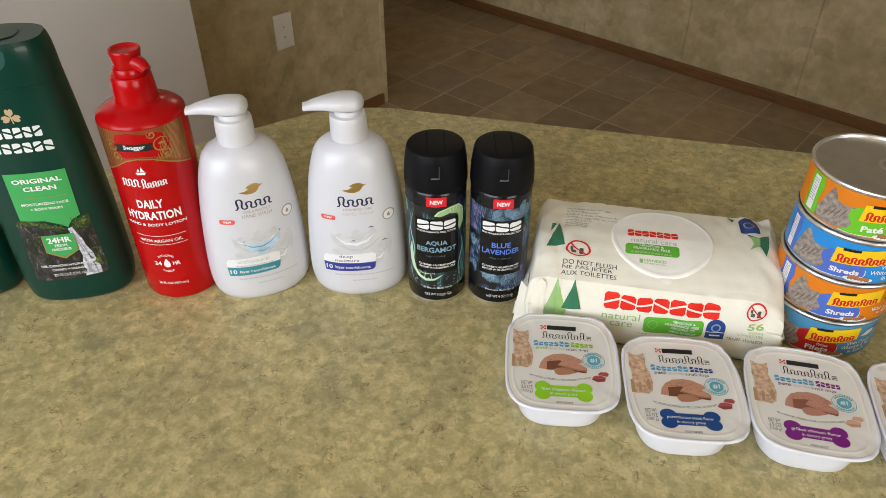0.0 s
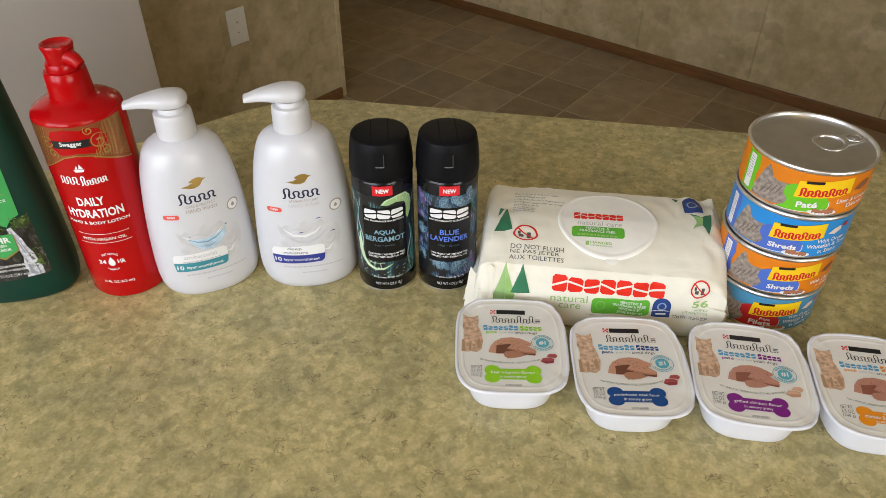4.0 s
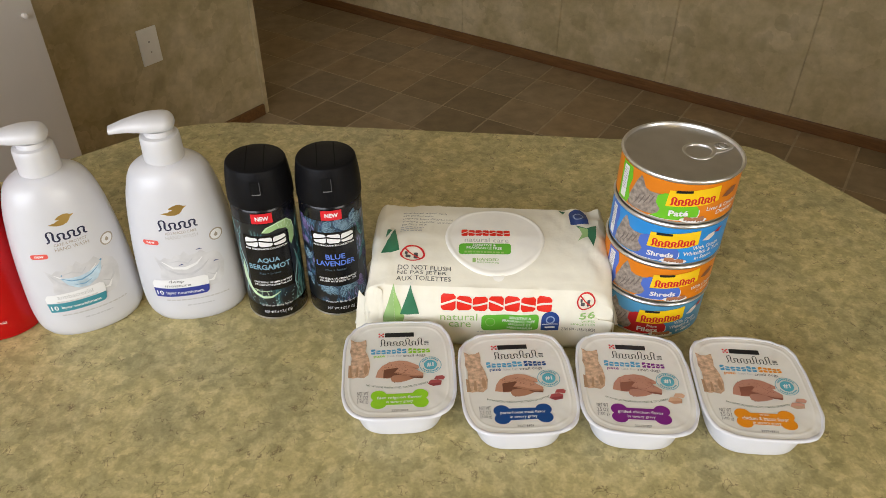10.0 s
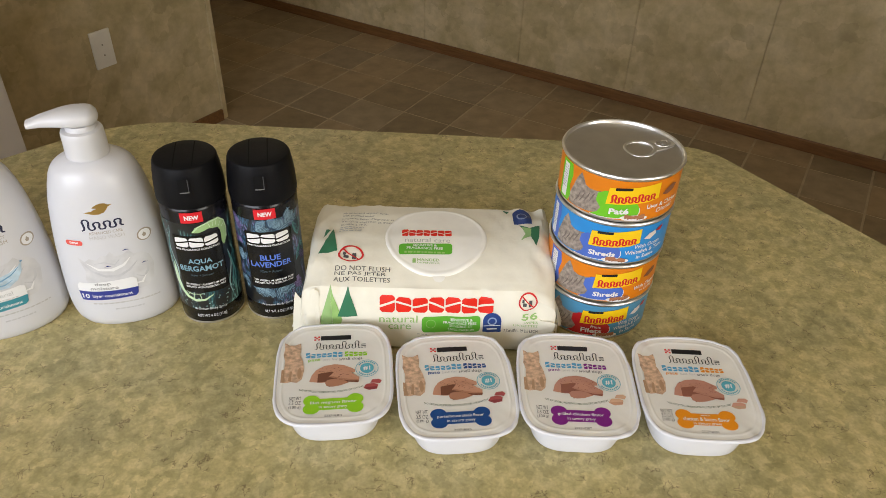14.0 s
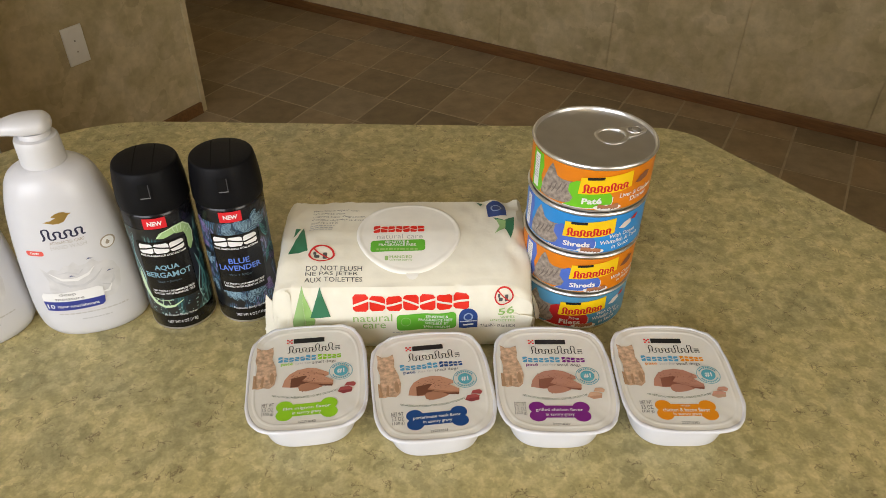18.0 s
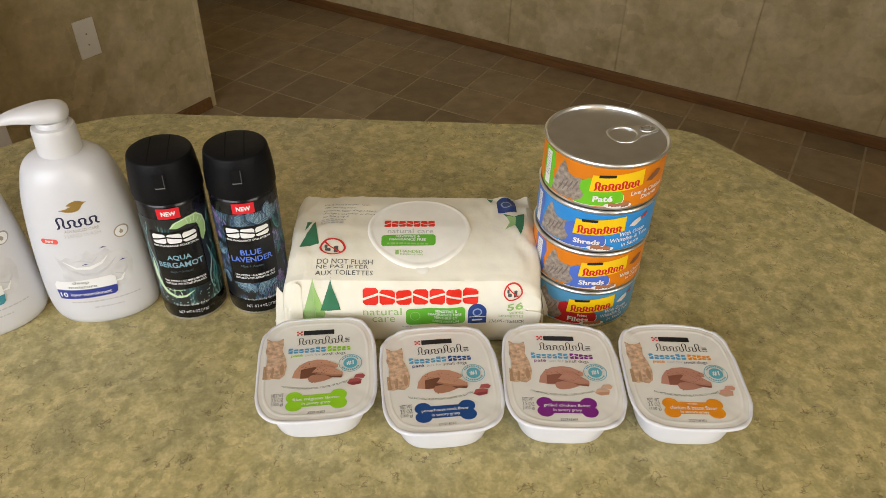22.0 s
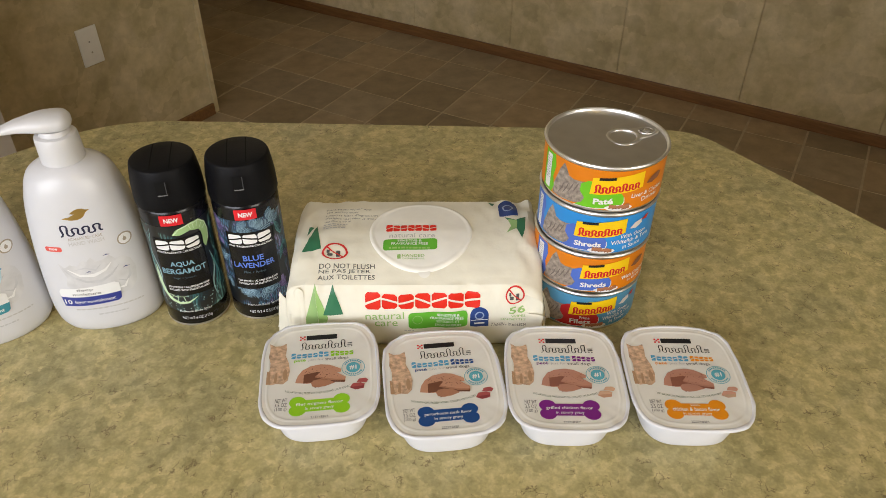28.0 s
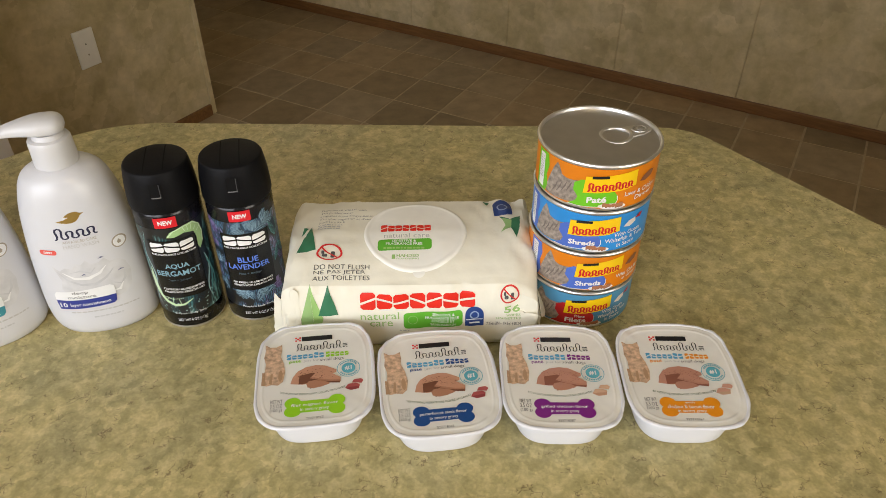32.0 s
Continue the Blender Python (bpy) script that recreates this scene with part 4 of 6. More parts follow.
def hand_wash(m, label, top_words, band_ink, kind, spout, sunk):
    t = thing("hand_wash_bottle", m, label, "bottle", "hand wash bottles")
    part("body", loft([r[0] for r in SOAP[:3]] + steps(0.008, 0.125, 34) + [0.1265, 0.128, 0.1295, 0.131, 0.1323, 0.1335], lambda z: (*glide(SOAP, z), 2.2 if z < 0.116 else 2.2 - 0.2 * (z - 0.116) / 0.0175), 64), WHITE_PLASTIC, t, "glossy white pear-shaped plastic body")
    part("collar", lathe([(0.0130, 0.1325), (0.0138, 0.1329), (0.0139, 0.1342), (0.0135, 0.1480), (0.0133, 0.1505), (0.0127, 0.1517), (0.0108, 0.1522), (0.0098, 0.1523), (0.0096, 0.1548), (0.0090, 0.1556)], 48), PUMP_WHITE, t)
    part("stem", lathe([(0.0066, 0.154), (0.0066, 0.159)], 28), PUMP_WHITE, t)
    head = bmesh.new()
    rows = [(0.0122, 0.0015, 0.1592, 0.1612), (0.0112, 0.0058, 0.1570, 0.1634), (0.0085, 0.0095, 0.1558, 0.1655), (0.004, 0.0112, 0.1553, 0.1664), (-0.003, 0.0112, 0.1553, 0.1667), (-0.010, 0.0097, 0.1558, 0.1661),
            (-0.016, 0.0076, 0.1561, 0.1650), (-0.022, 0.0060, 0.1562, 0.1637), (-0.0275, 0.0051, 0.1561, 0.1617), (-0.0312, 0.0046, 0.1560, 0.1606)]
    loops = []
    for s in steps(0, 1, 30):
        q = [glide([(k / (len(rows) - 1), *r) for k, r in enumerate(rows)], s)][0]
        x, w, lo, hi = q
        loop = []
        for k in range(24):
            a = 2 * math.pi * k / 24
            cy, cz = super_point(w, (hi - lo) / 2, 2.3 if math.sin(a) > 0 else 3.2, a)
            loop.append(head.verts.new((x, cy, (hi + lo) / 2 + cz)))
        loops.append(loop)
    for a, b in zip(loops, loops[1:]):
        for k in range(24):
            head.faces.new((a[k], a[(k + 1) % 24], b[(k + 1) % 24], b[k]))
    head.faces.new(loops[0][::-1])
    head.faces.new(loops[-1])
    bmesh.ops.recalc_face_normals(head, faces=head.faces)
    part("pump_head", moved(head, pose(0, 0, 0, 0, 0, spout)), PUMP_WHITE, t, "white pump head with a long spout", angle=50)
    to = on_oval(SOAP, 2.2)
    wing = [(-8.2, 101.2), (-5.8, 100.4), (-2.6, 99.4), (1.2, 99.2), (4.4, 100.3), (6.0, 101.8), (7.4, 103.9), (10.2, 105.4), (7.7, 105.7), (5.9, 106.9), (3.4, 107.1), (0.6, 106.4), (-1.6, 105.2), (-2.6, 104.2), (0.4, 103.6), (-1.8, 102.9), (-3.4, 102.0), (-5.4, 101.8)]
    printed("bird_mark", poly(wing), to, GOLD, t, 1, label="gold bird mark")
    printed("brand_mark", wave(-12.4, 14.6, 88.0, 93.6, 4, 1.25, 0.8, (1.5, 1.0, 1.0, 1.0)), to, NAVY, t, 1, label="navy script mark drawn as a plain wave")
    printed("lettering", words_in(top_words, -8.6, 13.0, 84.0, 86.2), to, TAUPE, t, 1)
    printed("lettering", words_in("HAND WASH", -9.0, 13.4, 79.9, 82.9), to, PALE_GREY if kind else TAUPE, t, 1)
    pill = printed("new_pill", poly(rrect(-25.4, -14.6, 75.6, 79.6, 1.6)), to, NEW_RED, t, 1, label="small red pill")
    printed("lettering", words_in("new", -22.8, -17.2, 76.8, 78.6, 0.02), to, WHITE_INK, pill, 2)
    seal = printed("seal", poly(ell(25.0, 76.4, 4.6, 4.8, 30)), to, TAUPE, t, 1, label="small round seal")
    printed("seal_centre", poly(ell(25.0, 76.4, 3.7, 3.9, 24)), to, PANEL_WHITE, seal, 2)
    printed("seal_drop", poly([(24.9, 78.4), (26.2, 76.2), (25.6, 74.8), (24.2, 74.8), (23.6, 76.2)]), to, TAUPE, seal, 3)
    art = printed("splash_picture", poly([(-21, 66), (-17, 62), (-13.5, 64.5), (-9, 63), (-5, 67), (-2, 66), (1, 69), (4, 65), (9, 65.5), (13, 68), (16, 64), (21, 64), (25, 60), (27, 52), (25, 40), (20, 34), (10, 33), (-16, 40), (-20, 46), (-18, 54)]), to, SPLASH, t, 1, label="pale printed splash")
    printed("splash_shade", join_bm(stroke([(-19, 62), (-14, 54), (-6, 49), (3, 48), (11, 52), (17, 58)], [0.4, 1.4, 2.0, 2.2, 1.6, 0.4]), stroke([(-11, 60), (-4, 61), (2, 58), (6, 62)], [0.3, 1.2, 1.4, 0.3]), stroke([(14, 46), (19, 43), (22, 47), (23, 53)], [0.3, 1.5, 1.8, 0.3])), to, SPLASH_DARK, art, 2)
    printed("splash_light", join_bm(stroke([(-16, 61), (-9, 55), (0, 54), (8, 57), (13, 62)], [0.3, 1.8, 2.6, 1.8, 0.3]), stroke([(11, 39), (17, 39), (20, 44)], [0.4, 2.0, 0.4])), to, PANEL_WHITE, art, 3)
    if kind == 0:
        printed("water", poly([(-13, 58), (-7, 56.5), (0, 56), (7, 57.5), (14, 60.5), (17, 64), (15, 56), (11, 50), (4, 46), (-3, 46.5), (-9, 51)]), to, WATER, art, 4)
        printed("water_lines", join_bm(stroke([(-12, 57.5), (-6, 54), (1, 53), (8, 55.5), (14, 60)], [0.3, 0.9, 1.2, 0.9, 0.3]), stroke([(-5, 50), (2, 49), (8, 51.5)], [0.2, 0.9, 0.2]), poly(ell(16.5, 63.5, 0.8, 0.8, 10), ell(-11, 60, 0.6, 0.6, 10))), to, WATER_DARK, art, 5)
    else:
        for cu, cv in ((-2.5, 57.0), (21.0, 54.5), (11.5, 68.5)):
            printed("cream_drop", poly([(cu - 2.4, cv), (cu, cv + 1.2), (cu + 2.4, cv), (cu, cv + 0.35)]), to, ink("deep_blue", (0.02, 0.03, 0.16)), art, 4)
    patch = printed("white_panel", poly([(-26.8, 36), (-26.8, 40.5), (-25, 43.5), (11, 45.4), (13.6, 43.5), (13.2, 36)]), to, PANEL_WHITE, t, 5, label="white and coloured label strip")
    strip = printed("colour_strip", poly([(-26.8, 36), (13.3, 36.2), (12.4, 30.5), (10.4, 28.6), (-26, 27.6)]), to, band_ink, patch, 6)
    if kind == 0:
        printed("lettering", words_in("antibacterial", -19.0, 5.0, 39.6, 43.2), to, PALE_GREY, patch, 6)
        printed("small_print", bars(-20, 8, 36.6, 38.4, 1, 3), to, PALE_GREY, patch, 6)
    else:
        printed("lettering", words_in("deep", -14.8, -4.0, 40.4, 43.9), to, GREY_INK, patch, 6)
        printed("lettering", words_in("moisture", -18.2, 0.4, 37.2, 39.8), to, GREY_INK, patch, 6)
    printed("lettering", words_in("10", -25.2, -20.4, 29.6, 33.8, 0.02), to, WHITE_INK, strip, 7)
    printed("lettering", words_in("layer nourishment", -18.4, 8.6, 29.6, 33.2, 0.012), to, WHITE_INK, strip, 7)
    printed("small_print", bars(-20, 26, 23.2, 25.6, 1, 5), to, PALE_GREY, t, 1)
    printed("small_print", bars(-6, 14, 17.4, 19.8, 1, 6), to, SPLASH_DARK, t, 1)
    # the shoulder and pump of each bottle sit at their own height
    for ob in t.children:
        for vert in ob.data.vertices:
            vert.co.z -= sunk * min(1.0, max(0.0, (vert.co.z - 0.112) / 0.018))
    return t


hand_wash(pose(-0.1138, 0.4862, COUNTER, 0, 0, 22.5), "white pump bottle of antibacterial hand wash with a teal label strip", "CARE & PROTECT", ink("teal", (0.045, 0.25, 0.31)), 0, -14, 0.0018)
hand_wash(pose(-0.0315, 0.4906, COUNTER, 0, 0, 6), "white pump bottle of moisturising hand wash with a blue label strip", "ADVANCED CARE", ink("royal_blue", (0.030, 0.045, 0.26)), 1, 2, 0.0006)

# ---------------------------------------------------------------- body spray cans
SR = 0.0231
CAN_BLACK = material("black_lacquer", (0.005, 0.005, 0.007), 0.26, spec=0.3, coat=0.2, vary=0.1, vary_scale=60)
LIME = ink("lime", (0.34, 0.53, 0.24))
LIME_PALE = ink("lime_pale", (0.56, 0.72, 0.48))
AQUA = ink("aqua", (0.09, 0.26, 0.26))
AQUA_PALE = ink("aqua_pale", (0.32, 0.50, 0.50))
STEEL_BLUE = ink("steel_blue", (0.012, 0.036, 0.062))
PALE_RIB = ink("pale_blue_rib", (0.30, 0.47, 0.58))
VIOLET = ink("violet", (0.085, 0.045, 0.15))
VIOLET_PALE = ink("violet_pale", (0.26, 0.20, 0.40))


def leaf(cu, cv, length, width, angle, ribs=0):
    c, s = math.cos(radians(angle)), math.sin(radians(angle))
    pts = []
    for k in range(13):
        x = k / 12
        pts.append((x, math.sin(math.pi * x ** 0.8) * 0.5))
    loop = pts + [(x, -y) for x, y in pts[-2:0:-1]]
    place = lambda x, y: (cu + c * x * length - s * y * width, cv + s * x * length + c * y * width)
    if not ribs:
        return poly([place(x, y) for x, y in loop])
    out = []
    for k in range(ribs):
        x = 0.12 + 0.78 * k / ribs
        h = math.sin(math.pi * x ** 0.8) * 0.46
        for sg in (1, -1):
            out.append([place(x, 0), place(x + 0.03, 0), place(min(1, x + 0.15), sg * h), place(min(1, x + 0.125), sg * h)])
    return poly(*out)


def artwork(name, dark, mid, pale, scale, stretch, gap):
    """Printed swirls and veins on black lacquer."""
    m = bpy.data.materials.new(name)
    m.use_nodes = True
    nt = m.node_tree
    b = nt.nodes["Principled BSDF"]
    co = nt.nodes.new("ShaderNodeTexCoord").outputs["Object"]
    mp = nt.nodes.new("ShaderNodeMapping")
    mp.inputs["Scale"].default_value = stretch
    nt.links.new(co, mp.inputs["Vector"])
    n = node(nt, "ShaderNodeTexNoise", Scale=scale, Detail=3.0, Distortion=2.2)
    g = node(nt, "ShaderNodeTexNoise", Scale=scale * 0.55, Detail=2.0, Distortion=0.8)
    w = node(nt, "ShaderNodeTexWave", Scale=scale * 2.2, Distortion=9.0, Detail=2.0, Detail_Scale=1.2)
    for x in (n, g, w):
        nt.links.new(mp.outputs[0], x.inputs["Vector"])
    body = ramp(nt, n.outputs[0], [(0.36, dark), (0.47, mid), (0.53, dark), (0.62, pale), (0.70, mid)])
    veins = ramp(nt, w.outputs[0], [(0.25, (0.35, 0.35, 0.35)), (0.6, (1.0, 1.0, 1.0)), (0.85, (1.5, 1.5, 1.5))])
    col = blend(nt, body, veins, 1.0, "MULTIPLY")
    mask = ramp(nt, g.outputs[0], [(gap, (0, 0, 0)), (gap + 0.05, (1, 1, 1))])
    nt.links.new(blend(nt, (0.009, 0.010, 0.012), col, mask), b.inputs["Base Color"])
    b.inputs["Roughness"].default_value = 0.3
    b.inputs["Coat Weight"].default_value = 0.15
    return m


ART_AQUA = artwork("aqua_artwork", (0.010, 0.028, 0.036), (0.035, 0.13, 0.145), (0.16, 0.33, 0.31), 75, (1, 1, 0.45), 0.52)
ART_VIOLET = artwork("violet_artwork", (0.014, 0.03, 0.06), (0.06, 0.15, 0.24), (0.19, 0.17, 0.33), 95, (1, 1, 0.7), 0.47)


def body_spray(m, label, name_lines, name_ink, kind):
    t = thing("body_spray_can", m, label, "spray can", "body spray cans")
    part("body", lathe([(0.0195, 0.0012), (0.0212, 0.0002), (0.0224, 0.0008), (SR, 0.003), (SR, 0.03), (SR, 0.06), (SR, 0.1000), (0.0226, 0.1030), (0.0215, 0.1042)], 56), CAN_BLACK, t, "black lacquered aluminium can")
    part("base_rim", lathe([(0.0221, 0.0), (0.0230, 0.0008), (0.0233, 0.0019), (0.0231, 0.0028)], 56, cap=False), TIN, t, "thin silver bottom rim")
    cap = part("cap", lathe([(0.0226, 0.1036), (0.0234, 0.1039), (0.0237, 0.1050), (0.0236, 0.110), (0.0232, 0.118), (0.0224, 0.125), (0.0213, 0.1318), (0.0208, 0.1329), (0.0204, 0.1333), (0.0198, 0.1335), (0.012, 0.1342), (0.003, 0.1345)], 56), BLACK_PLASTIC, t, "matt black twist cap")
    to_cap = on_round(lambda v: 0.0232 if v < 0.118 else 0.0232 - (v - 0.118) * 0.115)
    # nozzle recess drawn flat: its shade in black, lit lip and edge in grey
    slot = printed("nozzle_window_shade", poly(rrect(-4.2, 2.9, 117.0, 127.2, 0.8)), to_cap, DARK, cap, 5)
    printed("window_lip_lit", poly(rrect(-3.7, 2.4, 117.1, 117.9, 0.3)), to_cap, ink("lip_light", (0.17, 0.17, 0.175)), slot, 6)
    printed("window_edge_lit", poly(rrect(1.9, 2.5, 117.4, 126.8, 0.2)), to_cap, ink("edge_light", (0.05, 0.05, 0.055)), slot, 6)
    printed("window_side", poly(rrect(-4.7, -4.0, 116.8, 127.4, 0.3), rrect(2.7, 3.4, 116.8, 127.4, 0.3)), to_cap, BLACK_PLASTIC, slot, 7)
    # the two slits are not cut; black strips paint their shade
    for x in (-6.2, 6.2):
        printed("groove_shade", poly(rrect(x - 0.35, x + 0.35, -17, 17, 0.2)), lambda u, v, off: (u, v, (0.1335 + (0.0198 - r) * 0.09 if (r := math.hypot(u, v)) > 0.012 else 0.1342 + (0.012 - r) * 0.033) + off + 0.0001), DARK, cap, 2, 1.0, 1.5)
    to = on_round(SR)
    printed("artwork", poly(rrect(-34, 34, 15, 92, 3)), to, ART_VIOLET if kind else ART_AQUA, t, 0.6, 2.0, 0, label="printed artwork in dark colours")
    if kind == 0:
        art = printed("lime_slice", poly([(-2, 84.6), (1, 88.6), (6, 90.4), (12, 92), (18, 92), (22, 88), (24.5, 81), (23.5, 73), (19.5, 67.5), (18, 71), (18.5, 78), (17, 84), (10, 86), (3, 84)]), to, LIME, t, 1, label="printed lime slice and splash")
        printed("lime_flesh", join_bm(stroke([(-1, 85), (3, 89), (10, 91), (18, 91.2), (22.5, 87), (24, 80), (22.5, 72.5)], 0.9), *[stroke([(11 + 2.1 * k, 86.8 - 1.9 * max(0, k - 2)), (10 + 3.2 * k, 90.5 - 2.6 * max(0, k - 2))], 0.5) for k in range(5)]), to, LIME_PALE, art, 2)
        rng = random.Random(4)
        tones = {"swirl": [], "swirl_dark": [], "drops": []}
        for k in range(3):
            u = -21 - 1.6 * k
            pts = [(u + 2.2 * math.sin(0.16 * v + k), v) for v in steps(20 + 2 * k, 88 - 2 * (k % 4), 14)]
            tones["swirl_dark" if k % 2 else "swirl"].append(stroke(pts, [0.3 + 1.1 * math.sin(math.pi * i / 13) for i in range(14)]))
        for k in range(3):
            u = 21 + 1.5 * k
            pts = [(u + 2.4 * math.sin(0.15 * v + k), v) for v in steps(22 + k, 62 - 2 * (k % 3), 12)]
            tones["swirl_dark" if k % 3 else "swirl"].append(stroke(pts, [0.3 + 0.9 * math.sin(math.pi * i / 11) for i in range(12)]))
        for k in range(46):
            tones["drops"].append(poly(ell(rng.uniform(-20, 24), rng.uniform(15, 31), rng.uniform(0.25, 0.8), rng.uniform(0.25, 0.9), 8)))
        printed("swirl", join_bm(*tones["swirl"]), to, AQUA_PALE, t, 1, label="printed water swirl")
        printed("swirl", join_bm(*tones["swirl_dark"]), to, AQUA, t, 2, label="printed water swirl")
        printed("drops", join_bm(*tones["drops"]), to, AQUA_PALE, t, 2)
        printed("lime_curl", join_bm(stroke([(-21.5, 56), (-22, 47), (-21.4, 39), (-19, 32), (-14.5, 26.4), (-8.5, 23.6), (-2, 24.4), (5, 29)], [0.6, 4.2, 4.6, 3.6, 2.8, 2.4, 1.8, 0.4]), stroke([(-19, 33), (-11, 29.5), (-3, 30)], 0.5), stroke([(-15, 27), (-12, 31)], 0.5), stroke([(-10, 24), (-9, 30.5)], 0.5), stroke([(-4, 24), (-5, 30)], 0.5)), to, LIME_PALE, t, 3, label="printed lime curl")
        printed("spray_blue", leaf(4, 22, 15, 9, 50, 8), to, STEEL_BLUE, t, 3)
    else:
        def fan(cu, cv, angle, spread, n, length, width):
            rng = random.Random(int(cu * 7 + cv))
            n, width, spread = max(2, n // 2), width * 1.75, spread * 0.8
            return [(cu + rng.uniform(-1, 1), cv + rng.uniform(-1, 1), length * rng.uniform(0.6, 1.1), width * rng.uniform(0.7, 1.2), angle + spread * (2 * k / (n - 1) - 1) + rng.uniform(-6, 6)) for k in range(n)]

        blue = fan(-9, 84, 25, 30, 5, 13, 3.6) + fan(3, 84, 48, 40, 7, 15, 4.2) + fan(14, 88, 30, 45, 6, 13, 3.6) + fan(-25, 52, 80, 40, 6, 16, 3.6) + fan(-22, 40, 250, 40, 5, 14, 3.6) + fan(-6, 34, 250, 55, 9, 17, 4.0) + fan(4, 33, 300, 40, 6, 14, 3.8)
        plum = fan(-27, 88, 10, 60, 6, 9, 3.2) + fan(-25, 74, 260, 50, 5, 9, 3.0) + fan(16, 30, 10, 60, 6, 11, 3.6) + fan(29, 46, 70, 50, 5, 10, 3.4)
        frond = fan(25, 70, 90, 30, 6, 18, 3.2) + fan(27, 62, 270, 35, 6, 16, 3.0)
        for nm, rows, mats in (("leaf", blue, (STEEL_BLUE, ink("leaf_blue", (0.016, 0.055, 0.11)), ink("mid_blue", (0.012, 0.036, 0.075)))), ("petal", plum, (VIOLET, VIOLET_PALE, VIOLET)), ("frond", frond, (AQUA, STEEL_BLUE, AQUA))):
            for k, mat in enumerate(mats):
                printed(nm, join_bm(*[leaf(*r) for r in rows[k::3]]), to, mat, t, 1 + k * 0.6, label="printed blue and violet leaves" if nm == "leaf" else "")
            tagged(printed(nm + "_ribs", join_bm(*[leaf(*r, ribs=10) for r in rows]), to, PALE_RIB if nm == "leaf" else mats[1], t, 3), kind="stuff")
    plate_ = printed("black_panel", poly(rrect(-16.9, 17.8, 31.4, 82.2, 0.6)), to, CAN_BLACK, t, 4)
    red = printed("new_flag", poly(rrect(-7.4, 7.4, 93.0, 101.4, 0.3)), to, BRIGHT_RED, t, 5, label="bright red flag")
    printed("lettering", words_in("NEW", -4.6, 4.8, 95.4, 99.0, 0.04), to, WHITE_INK, red, 6)
    printed("brand_mark", notched(-15.4, 15.4, 72.6, 80.4, 3, 0.93, slit=0.16), to, WHITE_INK, plate_, 5, label="white brand mark drawn as plain blocks")
    printed("lettering", words_in("FINE FRAGRANCE COLLECTION", -15.4, 15.4, 69.8, 71.4, 0.02), to, WHITE_INK, plate_, 5)
    (a, w1), (b, w2) = name_lines
    printed("lettering", words_in(a, -w1, w1, 57.4, 62.2, 0.02), to, name_ink, plate_, 5)
    printed("lettering", words_in(b, -w2, w2, 51.2, 56.0, 0.02), to, name_ink, plate_, 5)
    printed("lettering", words_in("Sage + Juniper" if kind == 0 else "Mint + Amber", -8.2, 7.6, 46.4, 48.6), to, ink("dim", (0.07, 0.11, 0.13)), plate_, 5)
    printed("lettering", words_in("72H FRESH / ALUMINUM FREE", -14.2, 15.2, 38.2, 40.0, 0.015), to, WHITE_INK, plate_, 5)
    printed("lettering", words_in("INFUSED WITH ESSENTIAL OILS", -13.8, 14.8, 35.6, 37.4, 0.015), to, WHITE_INK, plate_, 5)
    printed("lettering", words_in("Premium Body Spray", -10.6, 12.6, 14.2, 16.8), to, WHITE_INK, t, 4)
    printed("lettering", words_in("NET WT 4 OZ (113g)", -9.6, 11.6, 7.0, 10.4), to, WHITE_INK, t, 4)
    return t


body_spray(pose(0.0318, 0.4793, COUNTER, 0, 0, 2), "black body spray can with lime artwork beside its twin", (("AQUA", 8.2), ("BERGAMOT", 15.6)), ink("name_aqua", (0.20, 0.36, 0.44)), 0)
body_spray(pose(0.0808, 0.4775, COUNTER, 0, 0, 1.5), "black body spray can with blue leaf artwork beside its twin", (("BLUE", 7.2), ("LAVENDER", 14.8)), ink("name_blue", (0.10, 0.19, 0.60)), 1)
# ---------------------------------------------------------------- pack of wipes
from mathutils.bvhtree import BVHTree

TREE_GREEN = ink("tree_green", (0.035, 0.17, 0.085))
TREE_PALE = ink("tree_pale", (0.30, 0.48, 0.19))
FRESH_GREEN = ink("fresh_green", (0.115, 0.42, 0.035))
MARK_RED = ink("mark_red", (0.74, 0.022, 0.008))
SOFT_GREEN = ink("soft_green", (0.30, 0.50, 0.16))
BADGE_BLUE = ink("badge_blue", (0.02, 0.055, 0.22))

# cross-section of the pack: (y, z) from the front foot over the top to the back foot
PACK = [(-0.046, 0.0), (-0.0545, 0.0012), (-0.0550, 0.006), (-0.0520, 0.028), (-0.0482, 0.0445), (-0.0450, 0.0492), (-0.0390, 0.0525), (-0.028, 0.0573), (-0.015, 0.0605), (0.0, 0.0618), (0.015, 0.0614),
        (0.030, 0.0610), (0.044, 0.0590), (0.0515, 0.0500), (0.053, 0.025), (0.051, 0.008), (0.044, 0.0), (0.0, 0.0)]


